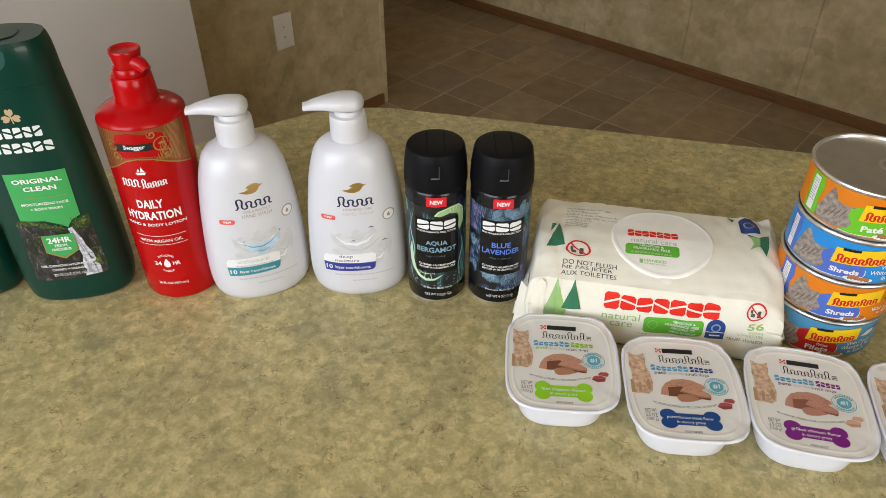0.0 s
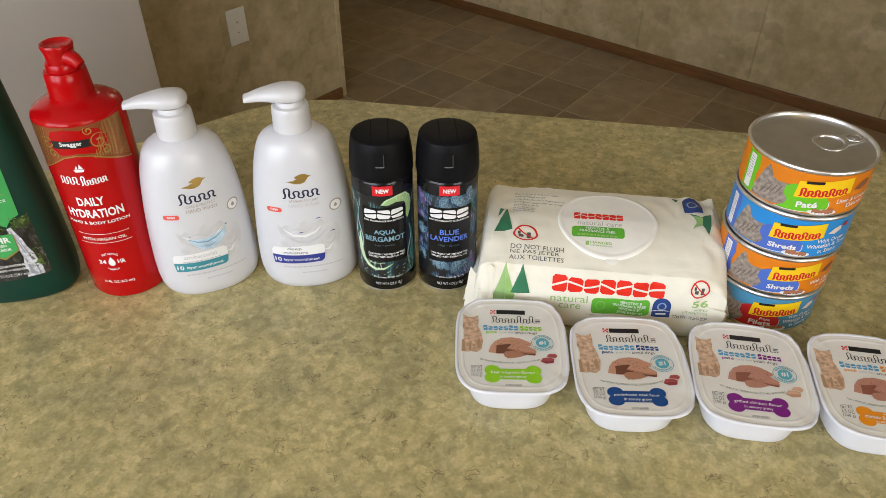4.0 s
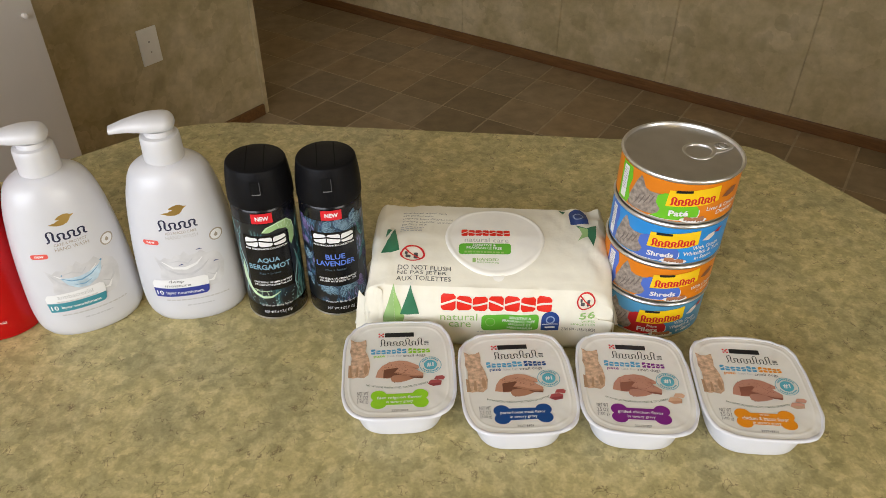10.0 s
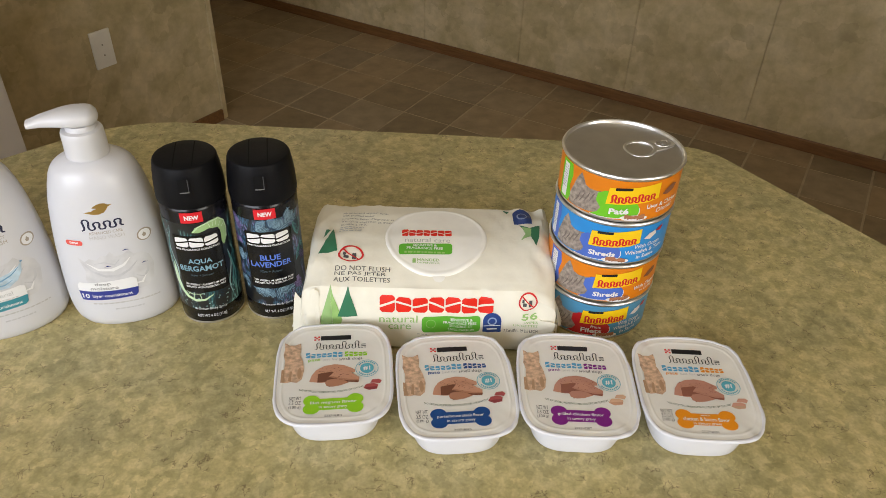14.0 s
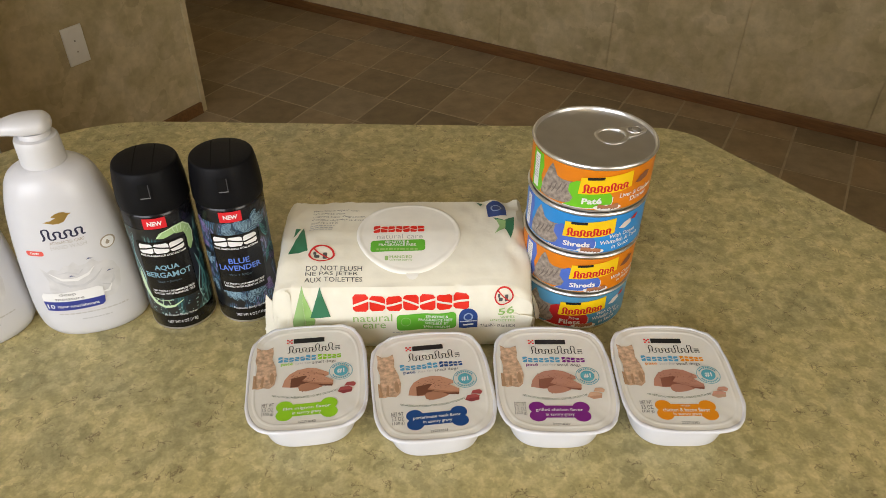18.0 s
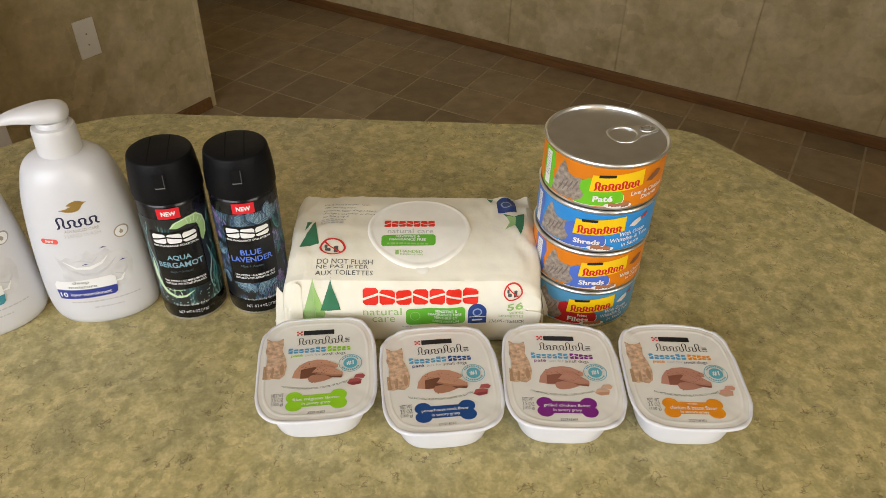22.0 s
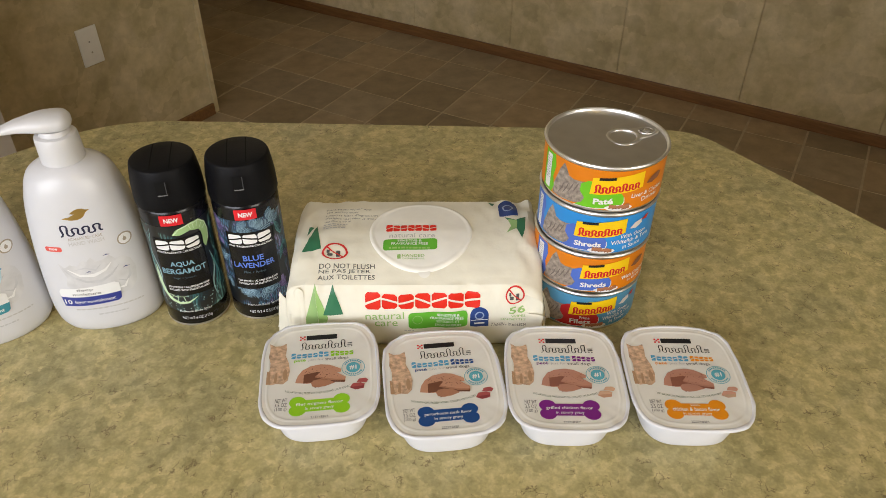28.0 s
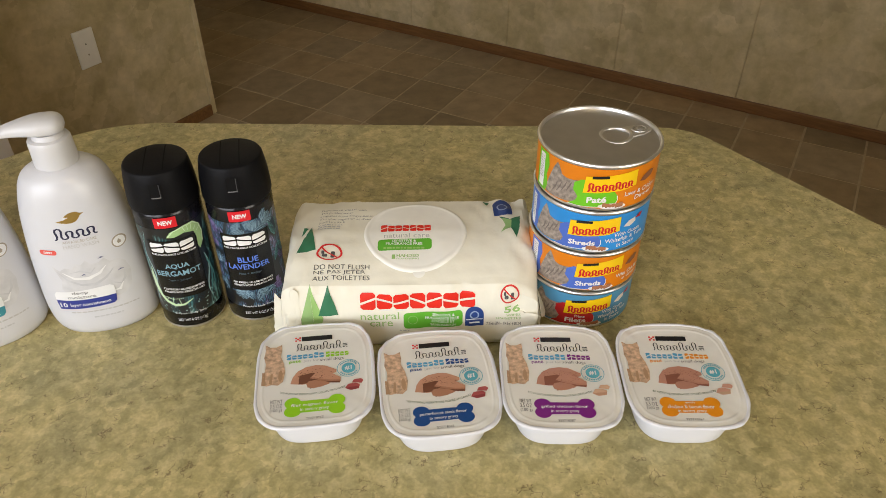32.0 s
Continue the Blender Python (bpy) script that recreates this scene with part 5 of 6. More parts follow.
def pack_surface():
    bm = bmesh.new()
    n = len(PACK)
    dense = []
    for k in range(n):
        a, b = Vector(PACK[k]), Vector(PACK[(k + 1) % n])
        m = 4 if (b - a).length > 0.006 else 2
        dense += [tuple(a.lerp(b, i / m)) for i in range(m)]
    rings = []
    ends = [(0.0868, 0.01), (0.0890, 0.04), (0.0905, 0.10), (0.0918, 0.22), (0.0927, 0.42), (0.0934, 0.66), (0.0940, 0.86), (0.0944, 1.0)]
    for x, e in [(-a, b) for a, b in ends[::-1]] + [(a, 0.0) for a in steps(-0.084, 0.084, 57)] + ends:
        ring_ = []
        for y, z in dense:
            # towards each end the film runs down to a flat seal, with the sides tucked in
            squeeze = 1 - 0.82 * e
            p = Vector((x - math.copysign(0.004 * max(0.0, 1 - z / 0.05), x) * (abs(x) > 0.07), y * (1 - 0.16 * e * (1 - min(1.0, z / 0.06))), 0.020 + (z - 0.020) * squeeze if z > 0.001 or e > 0.3 else z))
            if e > 0.3 and z <= 0.001:
                p.z = max(0.0, (e - 0.3) * 0.012)
            # the top slopes away along the folded ends
            if z > 0.03:
                p.z -= 0.55 * max(0.0, x - 0.081 - 0.15 * y) + 0.4 * max(0.0, -x - 0.083)
            if z > 0.002:
                fold = noise.noise(Vector((x * 42, y * 24, z * 24 + 3))) * 0.0010 + (0.4 - abs(noise.noise(Vector((x * 70, y * 46, z * 46 + 9))))) * 0.0020
                side = min(1.0, max(0.0, (abs(x) - 0.052) / 0.03))
                crease = side * 0.55 * max(0.0, 1 - max(0.0, abs(x) - 0.079) / 0.006) * abs(math.sin(y * 110 + x * 150 + 5 * noise.noise(Vector((x * 22, y * 22, 1))))) * 0.0022
                # triangular tucks in the end folds
                p.x -= math.copysign(0.007 * e * (1.2 - e) * max(0.0, math.sin(y * 62 + z * 40 + (2 if x > 0 else 0.6))), x)
                amount = 0.3 if abs(x - 0.003) < 0.045 and z > 0.05 else 1.0 + 1.2 * side
                p += Vector((0, -1.0 if y < -0.043 else 0.3, 1.0 if z > 0.04 else 0.2)) * (fold * amount - crease)
            ring_.append(bm.verts.new(p))
        rings.append(ring_)
    k = len(dense)
    for a, b in zip(rings, rings[1:]):
        for i in range(k):
            bm.faces.new((a[i], b[i], b[(i + 1) % k], a[(i + 1) % k]))
    bm.faces.new(rings[0])
    bm.faces.new(rings[-1][::-1])
    bmesh.ops.recalc_face_normals(bm, faces=bm.faces)
    return bm


def end_fin(side, seed):
    """Crimped film gathered at one end of the pack."""
    bm = bmesh.new()
    rng = random.Random(seed)
    rows = []
    for i, s in enumerate(steps(0, 1, 9)):
        row = []
        for k, q in enumerate(steps(0, 1, 25)):
            y = -0.046 + 0.086 * q
            z0 = 0.020 + 0.004 * math.sin(math.pi * q)
            out = s * (0.0062 + 0.0026 * math.sin(q * 9 + seed) + 0.0008 * rng.random() * s)
            row.append(bm.verts.new((side * (0.0938 + out), y * (1 - 0.12 * s) + 0.0016 * math.sin(40 * q + 4 * s + seed) * s, max(0.0008, z0 * (1 - 0.70 * s) + 0.0034 * math.sin(26 * q + seed + 3 * s) * s + 0.003 * s))))
        rows.append(row)
    for a, b in zip(rows, rows[1:]):
        for i in range(24):
            bm.faces.new((a[i], a[i + 1], b[i + 1], b[i]))
    bmesh.ops.recalc_face_normals(bm, faces=bm.faces)
    bmesh.ops.solidify(bm, geom=bm.faces[:], thickness=0.0003)
    return bm


def corner_flap():
    """Loose crumpled film standing out at the pack's front corner."""
    bm = bmesh.new()
    rows = []
    for s in steps(0, 1, 12):
        row = []
        for q in steps(0, 1, 14):
            p = Vector((-0.079 - 0.019 * q - 0.004 * (1 - s) * q, -0.0556 + 0.010 * q * q + 0.0066 * s, 0.001 + (0.046 - 0.010 * q + 0.005 * math.sin(7 * q)) * s))
            n = noise.noise(Vector((q * 4.1, s * 3.7, 5.0)))
            p += Vector((-0.0016 * n * q, -0.0030 * abs(n) * q - 0.0012 * math.sin(9 * q + 5 * s) * q, 0.0012 * n * s * q))
            row.append(bm.verts.new(p))
        rows.append(row)
    for a, b in zip(rows, rows[1:]):
        for i in range(13):
            bm.faces.new((a[i], a[i + 1], b[i + 1], b[i]))
    bmesh.ops.recalc_face_normals(bm, faces=bm.faces)
    bmesh.ops.solidify(bm, geom=bm.faces[:], thickness=0.0003)
    return bm


def no_flush(to, parent, cu, cv, r, lay):
    t = printed("no_flush_sign", ring(cu, cv, r, r, r * 0.16, 36), to, ink("sign_red", (0.62, 0.03, 0.03)), parent, lay + 1)
    d = r * 0.62
    printed("bar", stroke([(cu - d, cv + d), (cu + d, cv - d)], r * 0.13), to, ink("sign_red", (0.62, 0.03, 0.03)), t, lay + 2)
    printed("pictogram", poly(rrect(cu - r * 0.55, cu - r * 0.15, cv - r * 0.45, cv - r * 0.05, r * 0.1), rrect(cu - r * 0.62, cu - r * 0.4, cv - r * 0.05, cv + r * 0.35, r * 0.06), rrect(cu + r * 0.1, cu + r * 0.42, cv - r * 0.6, cv + r * 0.3, r * 0.1)), to, GREY_INK, t, lay)


def wipes(m):
    t = thing("wipes_pack", m, "white film pack of baby wipes with a raised oval lid", "wipes pack")
    bm = pack_surface()
    tree = BVHTree.FromBMesh(bm)
    body = part("body", bm, FILM_WHITE, t, "creased white printed film", angle=24)
    part("end_seal", end_fin(-1, 2), FILM_WHITE, t, "crimped film end", angle=60)
    part("end_seal", end_fin(1, 5), FILM_WHITE, t, "crimped film end", angle=60)

    part("corner_flap", corner_flap(), FILM_WHITE, t, "loose crumpled film corner", angle=20)

    def on_top(u, v, off):
        y = v if v > -0.020 else -0.020 + (v + 0.020) * 0.64
        hit = tree.ray_cast(Vector((u, y, 0.2)), Vector((0, 0, -1)))[0]
        return (u, y, (hit.z if hit else 0.05) + off + 0.00025)

    def on_front(u, v, off):
        hit = tree.ray_cast(Vector((u, -0.2, v)), Vector((0, 1, 0)))[0]
        return (u, (hit.y if hit else -0.05) - off - 0.00025, v)

    def on_face(u, v, off):
        return on_front(u, v + 0.0033, off)

    # raised oval lid with a rim
    lid = bmesh.new()
    rows = []
    for f, h in ((1.0, -0.0012), (0.995, 0.0006), (0.97, 0.0013), (0.94, 0.0014), (0.915, 0.0010), (0.88, 0.0009), (0.6, 0.0014), (0.3, 0.0016), (0.02, 0.0016)):
        rows.append([lid.verts.new((0.003 + 0.0380 * f * math.cos(a), 0.0002 + 0.0372 * f * math.sin(a), h * 0.8 + 0.0004 + tree.ray_cast(Vector((0.003 + 0.0380 * f * math.cos(a), 0.0002 + 0.0372 * f * math.sin(a), 0.2)), Vector((0, 0, -1)))[0].z)) for a in [2 * math.pi * k / 64 for k in range(64)]])
    for a, b in zip(rows, rows[1:]):
        for k in range(64):
            lid.faces.new((a[k], a[(k + 1) % 64], b[(k + 1) % 64], b[k]))
    lid.faces.new(rows[-1])
    lid_tree = BVHTree.FromBMesh(lid)
    lid_part = part("lid", lid, ink("lid_white", (0.85, 0.835, 0.77), 0.30), t, "raised oval plastic lid", angle=50)

    def on_lid(u, v, off):
        y = v if v > -0.020 else -0.020 + (v + 0.020) * 0.64
        hit = lid_tree.ray_cast(Vector((u, y, 0.2)), Vector((0, 0, -1)))[0]
        return (u, y, (hit.z if hit else 0.0628) + off)

    for k in range(7):
        printed("brand_block", notched(-23.0, 14.6, -0.9, 7.4, 7, 0.9, (1, 0.86, 0.86, 0.86, 0.86, 0.86, 0.86), 0.6, 0.12, only=k), on_lid, MARK_RED, lid_part, 2)
    printed("lettering", words_in("natural care", -20.0, 13.2, -8.0, -3.0, 0.0), on_lid, PALE_GREY, lid_part, 2)
    pill = printed("green_pill", poly(rrect(-24.2, 14.8, -20.0, -9.4, 2.4, 1.0)), on_lid, FRESH_GREEN, lid_part, 2)
    printed("lettering", words_in("SENSITIVE &", -14.0, 3.6, -12.4, -10.2, 0.015), on_lid, WHITE_INK, pill, 3)
    printed("lettering", words_in("FRAGRANCE FREE", -18.4, 8.0, -15.4, -13.0, 0.015), on_lid, WHITE_INK, pill, 3)
    printed("small_print", bars(-20, 10, -19.0, -16.2, 1, 8, 0.6), on_lid, SOFT_GREEN, pill, 3)
    printed("lettering", words_in("1", -13.8, -11.4, -31.6, -26.0, 0.01), on_lid, SOFT_GREEN, lid_part, 2)
    printed("lettering", words_in("HANDED", -10.4, 5.6, -29.0, -25.6, 0.01), on_lid, SOFT_GREEN, lid_part, 2)
    printed("lettering", words_in("DISPENSING", -10.4, 5.6, -32.0, -30.2), on_lid, SOFT_GREEN, lid_part, 2)

    printed("lid_tab", poly(ell(5.5, -46.5, 4.4, 6.5, 24)), on_top, ink("lid_white", (0.85, 0.835, 0.77), 0.30), t, 5, 1.6, 1.6)
    printed("lettering", words_in("DO NOT FLUSH", -68.8, -29.6, -42.2, -36.8), on_top, GREY_INK, body, 1, 1.6, 1.6)
    printed("lettering", words_in("NE PAS JETER", -69.0, -32.4, -48.2, -43.2), on_top, GREY_INK, body, 1, 1.6, 1.6)
    printed("lettering", words_in("AUX TOILETTES", -69.4, -29.2, -54.0, -49.2), on_top, GREY_INK, body, 1, 1.6, 1.6)
    no_flush(on_top, body, -58.6, -22.6, 9.4, 1)
    for k, (w, a) in enumerate((("Plant-based wipes* with", -35), ("99% purified water", -45), ("Lingettes faites d'ingrédients", -30), ("d'origine végétale* et d'eau", -31), ("purifiée à 99 %", -50))):
        printed("lettering", words_in(w, -69.4, a, 28.0 - 4.0 * k, 30.8 - 4.0 * k), on_top, ink("mid_grey", (0.22, 0.22, 0.21)), body, 1, 1.6, 1.6)
    for a, b in ((-72, -64), (-20, -12)):
        printed("back_mark", poly(rrect(a, b, 47.4, 50.4, 0.5)), on_top, MARK_RED, body, 1, 1.6, 1.6)
    printed("small_print", bars(-70, -52, 4, 12, 3, 12, 0.45), on_top, PALE_GREY, body, 1, 1.6, 1.6)
    printed("tree", poly([(-82.4, -22), (-74.4, 8.4), (-68.8, -17.6)], [(-80.6, -4), (-80, 6.6), (-76.2, 6.0)]), on_top, TREE_GREEN, body, 1, 1.6, 1.6, label="printed dark green tree")
    printed("leaf", poly([(66, 18), (74, 13), (82, 18), (80, 2), (77, -8), (74, 2)], [(55, 42), (60, 40), (58, 35)]), on_top, TREE_GREEN, body, 1, 1.6, 1.6, label="printed green leaves")
    printed("leaf", poly([(68, 15), (75, 12), (74, 3), (66, -2), (70, 6)]), on_top, TREE_PALE, body, 2, 1.6, 1.6)
    b1 = printed("blue_badge", poly(ell(69.4, 33, 7.2, 9.4, 24, 0, 180) + [(62.4, 19), (76.4, 19)]), on_top, BADGE_BLUE, body, 1, 1.6, 1.6)
    printed("badge_ring", ring(69.4, 30.5, 4.2, 5.2, 1.1, 24), on_top, ink("badge_pale", (0.30, 0.38, 0.55)), b1, 2)
    printed("red_marks", poly(rrect(-62, -56, 45, 47.5, 0.5), rrect(-6, 12, 47.5, 49.8, 0.5), rrect(14, 19, 45.4, 50, 0.5)), on_top, MARK_RED, body, 1, 1.6, 1.6)

    for k in range(7):
        printed("brand_block", notched(-36.6, 45.4, 29.6, 42.2, 7, 0.92, (1.0, 0.9, 0.9, 0.9, 0.92, 0.94, 0.96), 0.8, 0.14, only=k), on_face, MARK_RED, body, 1, 1.6, 1.6)
    printed("lettering", words_in("natural", -36.4, -9.0, 21.0, 27.0, 0.0), on_face, SOFT_GREEN, body, 1, 1.6, 1.6)
    printed("lettering", words_in("care", -30.0, -13.6, 15.2, 19.4, 0.0), on_face, SOFT_GREEN, body, 1, 1.6, 1.6)
    p2 = printed("green_pill", poly(rrect(-5.9, 36.2, 13.6, 26.8, 2.8, 1.4)), on_face, FRESH_GREEN, body, 1, 1.6, 1.6)
    printed("lettering", words_in("SENSITIVE &", 14.6, 30.6, 23.2, 25.4, 0.015), on_face, WHITE_INK, p2, 2)
    printed("lettering", words_in("FRAGRANCE FREE", 9.6, 33.4, 20.4, 22.6, 0.015), on_face, WHITE_INK, p2, 2)
    printed("lettering", words_in("SENSIBLE ET", 14.0, 30.6, 17.8, 19.8), on_face, WHITE_INK, p2, 2)
    printed("lettering", words_in("SANS PARFUM", 13.0, 31.6, 14.8, 16.8), on_face, WHITE_INK, p2, 2)
    printed("leaf_ring", ring(0.6, 20.4, 3.6, 3.6, 0.4, 24), on_face, TREE_PALE, p2, 2)
    b2 = printed("blue_badge", poly(ell(44.7, 23.6, 6.6, 7.0, 24, 0, 180) + [(38.1, 14.4), (51.3, 14.4)]), on_face, BADGE_BLUE, body, 1, 1.6, 1.6)
    printed("badge_ring", ring(44.7, 23.6, 3.4, 3.4, 1.0, 24), on_face, ink("badge_pale", (0.30, 0.38, 0.55)), b2, 2)
    printed("badge_bar", poly(rrect(38.6, 50.8, 19.6, 20.2, 0.2), rrect(41, 48.4, 16.6, 17.8, 0.2)), on_face, WHITE_INK, b2, 2)
    no_flush(on_face, body, 69.4, 39.4, 6.8, 1)
    printed("lettering", words_in("56", 65.6, 77.4, 24.8, 30.2, 0.02), on_face, SOFT_GREEN, body, 1, 1.6, 1.6)
    printed("lettering", words_in("WIPES", 67.4, 77.6, 21.8, 23.6), on_face, SOFT_GREEN, body, 1, 1.6, 1.6)
    printed("lettering", words_in("LINGETTES", 60.2, 77.8, 19.0, 20.8), on_face, SOFT_GREEN, body, 1, 1.6, 1.6)
    printed("lettering", words_in("7.7x6.6IN - 19.5x16.8CM", 53.4, 78.0, 14.2, 16.8), on_face, GREY_INK, body, 1, 1.6, 1.6)
    printed("small_print", bars(-9, -2, 11, 12.4, 1, 3), on_face, PALE_GREY, body, 1, 1.6, 1.6)
    printed("tree", poly([(-80.4, 16), (-71.0, 47.4), (-70.2, 16)]), on_face, TREE_PALE, body, 1, 1.6, 1.6, label="printed pale green tree")
    printed("tree", poly([(-70.0, 16), (-71.0, 47.4), (-63.0, 22), (-64.6, 16)]), on_face, SOFT_GREEN, body, 1, 1.6, 1.6, label="printed green tree")
    printed("tree", poly([(-66.4, 24), (-58.4, 47.8), (-52.0, 25.4)]), on_face, TREE_GREEN, body, 2, 1.6, 1.6, label="printed dark green tree")
    printed("tree", poly([(-82, 10), (-80, 18), (-76, 10)]), on_face, TREE_GREEN, body, 2, 1.6, 1.6)
    return t


wipes(pose(0.2, 0.461, COUNTER, 0, 0, -10))

# ---------------------------------------------------------------- stacked cat food cans
CR = 0.0406
RIM_STEEL = material("bright_rolled_steel", (0.80, 0.79, 0.77), 0.38, metal=1.0, vary=0.06, vary_scale=80)
ORANGE = ink("can_orange", (0.72, 0.21, 0.008), 0.34, 0.25)
CAN_BLUE = ink("can_blue", (0.022, 0.26, 0.66), 0.34, 0.25)
CAN_STEEL_BLUE = ink("can_blue_grey", (0.075, 0.27, 0.45), 0.34, 0.25)
YELLOW = ink("can_yellow", (0.88, 0.57, 0.01), 0.34, 0.25)
PURPLE_BLUE = ink("shreds_blue", (0.075, 0.155, 0.55), 0.34, 0.25)
PATE_GREEN = ink("pate_green", (0.15, 0.52, 0.02), 0.34, 0.25)
FILET_RED = ink("filet_red", (0.50, 0.018, 0.022), 0.34, 0.25)
FUR_GREY = material("printed_grey_fur", (0.30, 0.25, 0.21), 0.45, spec=0.3, vary=0.45, vary_scale=330)
FUR_DARK = ink("fur_dark", (0.17, 0.135, 0.115), 0.4)
MEAT = ink("meat", (0.40, 0.17, 0.085), 0.4)
MEAT_DARK = ink("meat_dark", (0.24, 0.095, 0.05), 0.4)
FISH = ink("fish_white", (0.72, 0.66, 0.60), 0.4)


def cat_food_can(m, label, wrap, patch, title, small, meat, turn):
    t = thing("cat_food_can", m, label, "food can", "stacked cat food cans")
    part("wall", lathe([(0.0365, 0.0008), (0.0386, 0.0), (0.0401, 0.0010), (0.0404, 0.0022), (CR, 0.0030), (CR, 0.0329), (0.0408, 0.0338)], 72), TIN, t, "bare tinned steel body")
    part("rim", lathe([(0.0406, 0.0334), (0.0415, 0.0338), (0.0419, 0.0348), (0.0415, 0.0357), (0.0406, 0.0360), (0.0398, 0.0355), (0.0394, 0.0342), (0.0391, 0.0326)], 72, False), RIM_STEEL, t, "bright rolled steel rim")
    lid = part("lid", lathe([(0.0392, 0.0326), (0.0388, 0.0320), (0.0380, 0.0316), (0.0361, 0.0319), (0.0353, 0.0324), (0.0341, 0.0324), (0.0331, 0.0320), (0.0200, 0.0321), (0.0030, 0.0321)], 72), LID_STEEL, t, "grey easy-open lid with a rolled rim")
    to = on_round(CR, turn / CR / 1000)
    lab = printed("label", poly(rrect(-76, 62, 3.0, 32.6, 0.2)), to, wrap, t, 1, 3.0, 0, label="printed paper label")
    # the printed animal is a plain fur-coloured shape
    fur = printed("fur_shape", poly([(-45.5, 4.2), (-46, 9), (-44.2, 14), (-42.4, 19), (-40.2, 25.2), (-37.2, 30.4), (-34.6, 26.6), (-32.8, 22.8), (-29, 21.4), (-24, 21.6), (-18.8, 22.6), (-20.8, 18.4), (-23.2, 15.4), (-22, 12.4), (-18.2, 10.6), (-18.2, 7.2), (-22, 5.4), (-30, 4.2), (-38, 3.6)]), to, FUR_GREY, lab, 2)
    printed("fur_stripes", join_bm(*[stroke([(-40 + 3.8 * k, 7 + 1.6 * k), (-37 + 3.6 * k, 12 + 1.8 * k), (-36 + 3.6 * k, 16 + 1.2 * k)], [0.3, 1.1, 0.3]) for k in range(4)]), to, FUR_DARK, fur, 3)
    field = printed("colour_field", poly([(-27, 3.6), (-20, 3.4), (-14, 3.8), (1.0, 5.0), (5.4, 8.4), (5.0, 13.0), (3, 16), (-8, 20), (-14, 24), (-19, 23.5), (-23.5, 20.5), (-24, 15), (-20.4, 10.4), (-22, 6.8)]), to, patch, lab, 3)
    printed("field_edge", stroke([(-27, 3.6), (-20, 3.4), (-14, 3.8), (1.0, 5.0), (4.6, 7.4), (5.4, 9.6), (5.0, 13.0)], 0.5), to, WHITE_INK, field, 4)
    yel = printed("name_flag", poly([(-17.4, 14.2), (-16.4, 26.6), (-8, 27.6), (17.2, 31.0), (17.4, 19.2), (10, 17.2)]), to, YELLOW, lab, 5, label="yellow name flag")
    printed("brand_mark", wave(-14.6, 14.8, 17.4, 21.6, 7, 1.2, 3.4, (1.45, 1.0, 1.15, 1.0, 1.35, 1.0, 1.0)), to, ink("flag_red", (0.58, 0.015, 0.02)), yel, 6, label="red name mark drawn as a plain wave")
    printed("maker_bar", poly(rrect(-12.4, -1.8, 25.8, 27.8, 0.2, 1.0)), to, BLACK_INK, yel, 6)
    if small:
        printed("lettering", words_in(small, -9.0, -1.6, 11.6, 14.2, 0.02), to, WHITE_INK, field, 6)
        printed("lettering", words_in(title, -15.8, -0.6, 6.6, 11.0, 0.03, 0.8), to, WHITE_INK, field, 6)
    else:
        printed("lettering", words_in(title, -16.4 if len(title) > 4 else -14.4, 1.6 if len(title) > 4 else -1.8, 7.6, 11.8 if len(title) > 4 else 12.2, 0.035, 1.4), to, WHITE_INK, field, 6)
    for k, (w, a, b, v) in enumerate(meat):
        printed("lettering", words_in(w, a, b, v, v + 3.4, 0.012, 1.2), to, WHITE_INK, lab, 6)
    plate_ = printed("plate", poly(ell(2.4, 5.2, 9.2, 2.3, 28)), to, WHITE_INK, lab, 6)
    rng = random.Random(len(title) + int(turn))
    food = [rrect(-4.1 + 2.1 * k, -1.7 + 2.1 * k + rng.random(), 4.2 + rng.random(), 6.8 + 1.4 * rng.random(), 0.6) for k in range(6)]
    printed("food", poly(*food), to, MEAT, plate_, 7)
    printed("food_shade", poly(*[[(x, y - 0.5) for x, y in f[10:14]] + [(f[0][0], f[0][1] - 1.4)] for f in food]), to, MEAT_DARK, plate_, 8)
    if wrap is ORANGE:
        printed("morsel", poly([(20, 21), (24, 25), (29, 27), (33, 26), (31, 22), (25, 20)]), to, MEAT_DARK, lab, 5)
    else:
        printed("morsel", poly([(20, 22), (24, 26), (29, 27.4), (30, 24), (25, 21)]), to, FISH, lab, 5)
        printed("morsel", poly([(29, 26.5), (33, 29), (36, 29.5), (34, 25.5)]), to, FILET_RED, lab, 5)
    strip = printed("side_panel", poly([(-58, 3.2), (-58, 32), (-46, 32), (-44.5, 24), (-46.5, 16), (-45, 9), (-47, 3.2)]), to, patch, lab, 2)
    printed("bar_panel", poly(rrect(-55.5, -49.5, 5, 30, 0.4)), to, WHITE_INK, strip, 3)
    printed("small_print", bars(-54.8, -50.4, 12, 29, 9, 7), to, PALE_GREY, strip, 4)
    return t


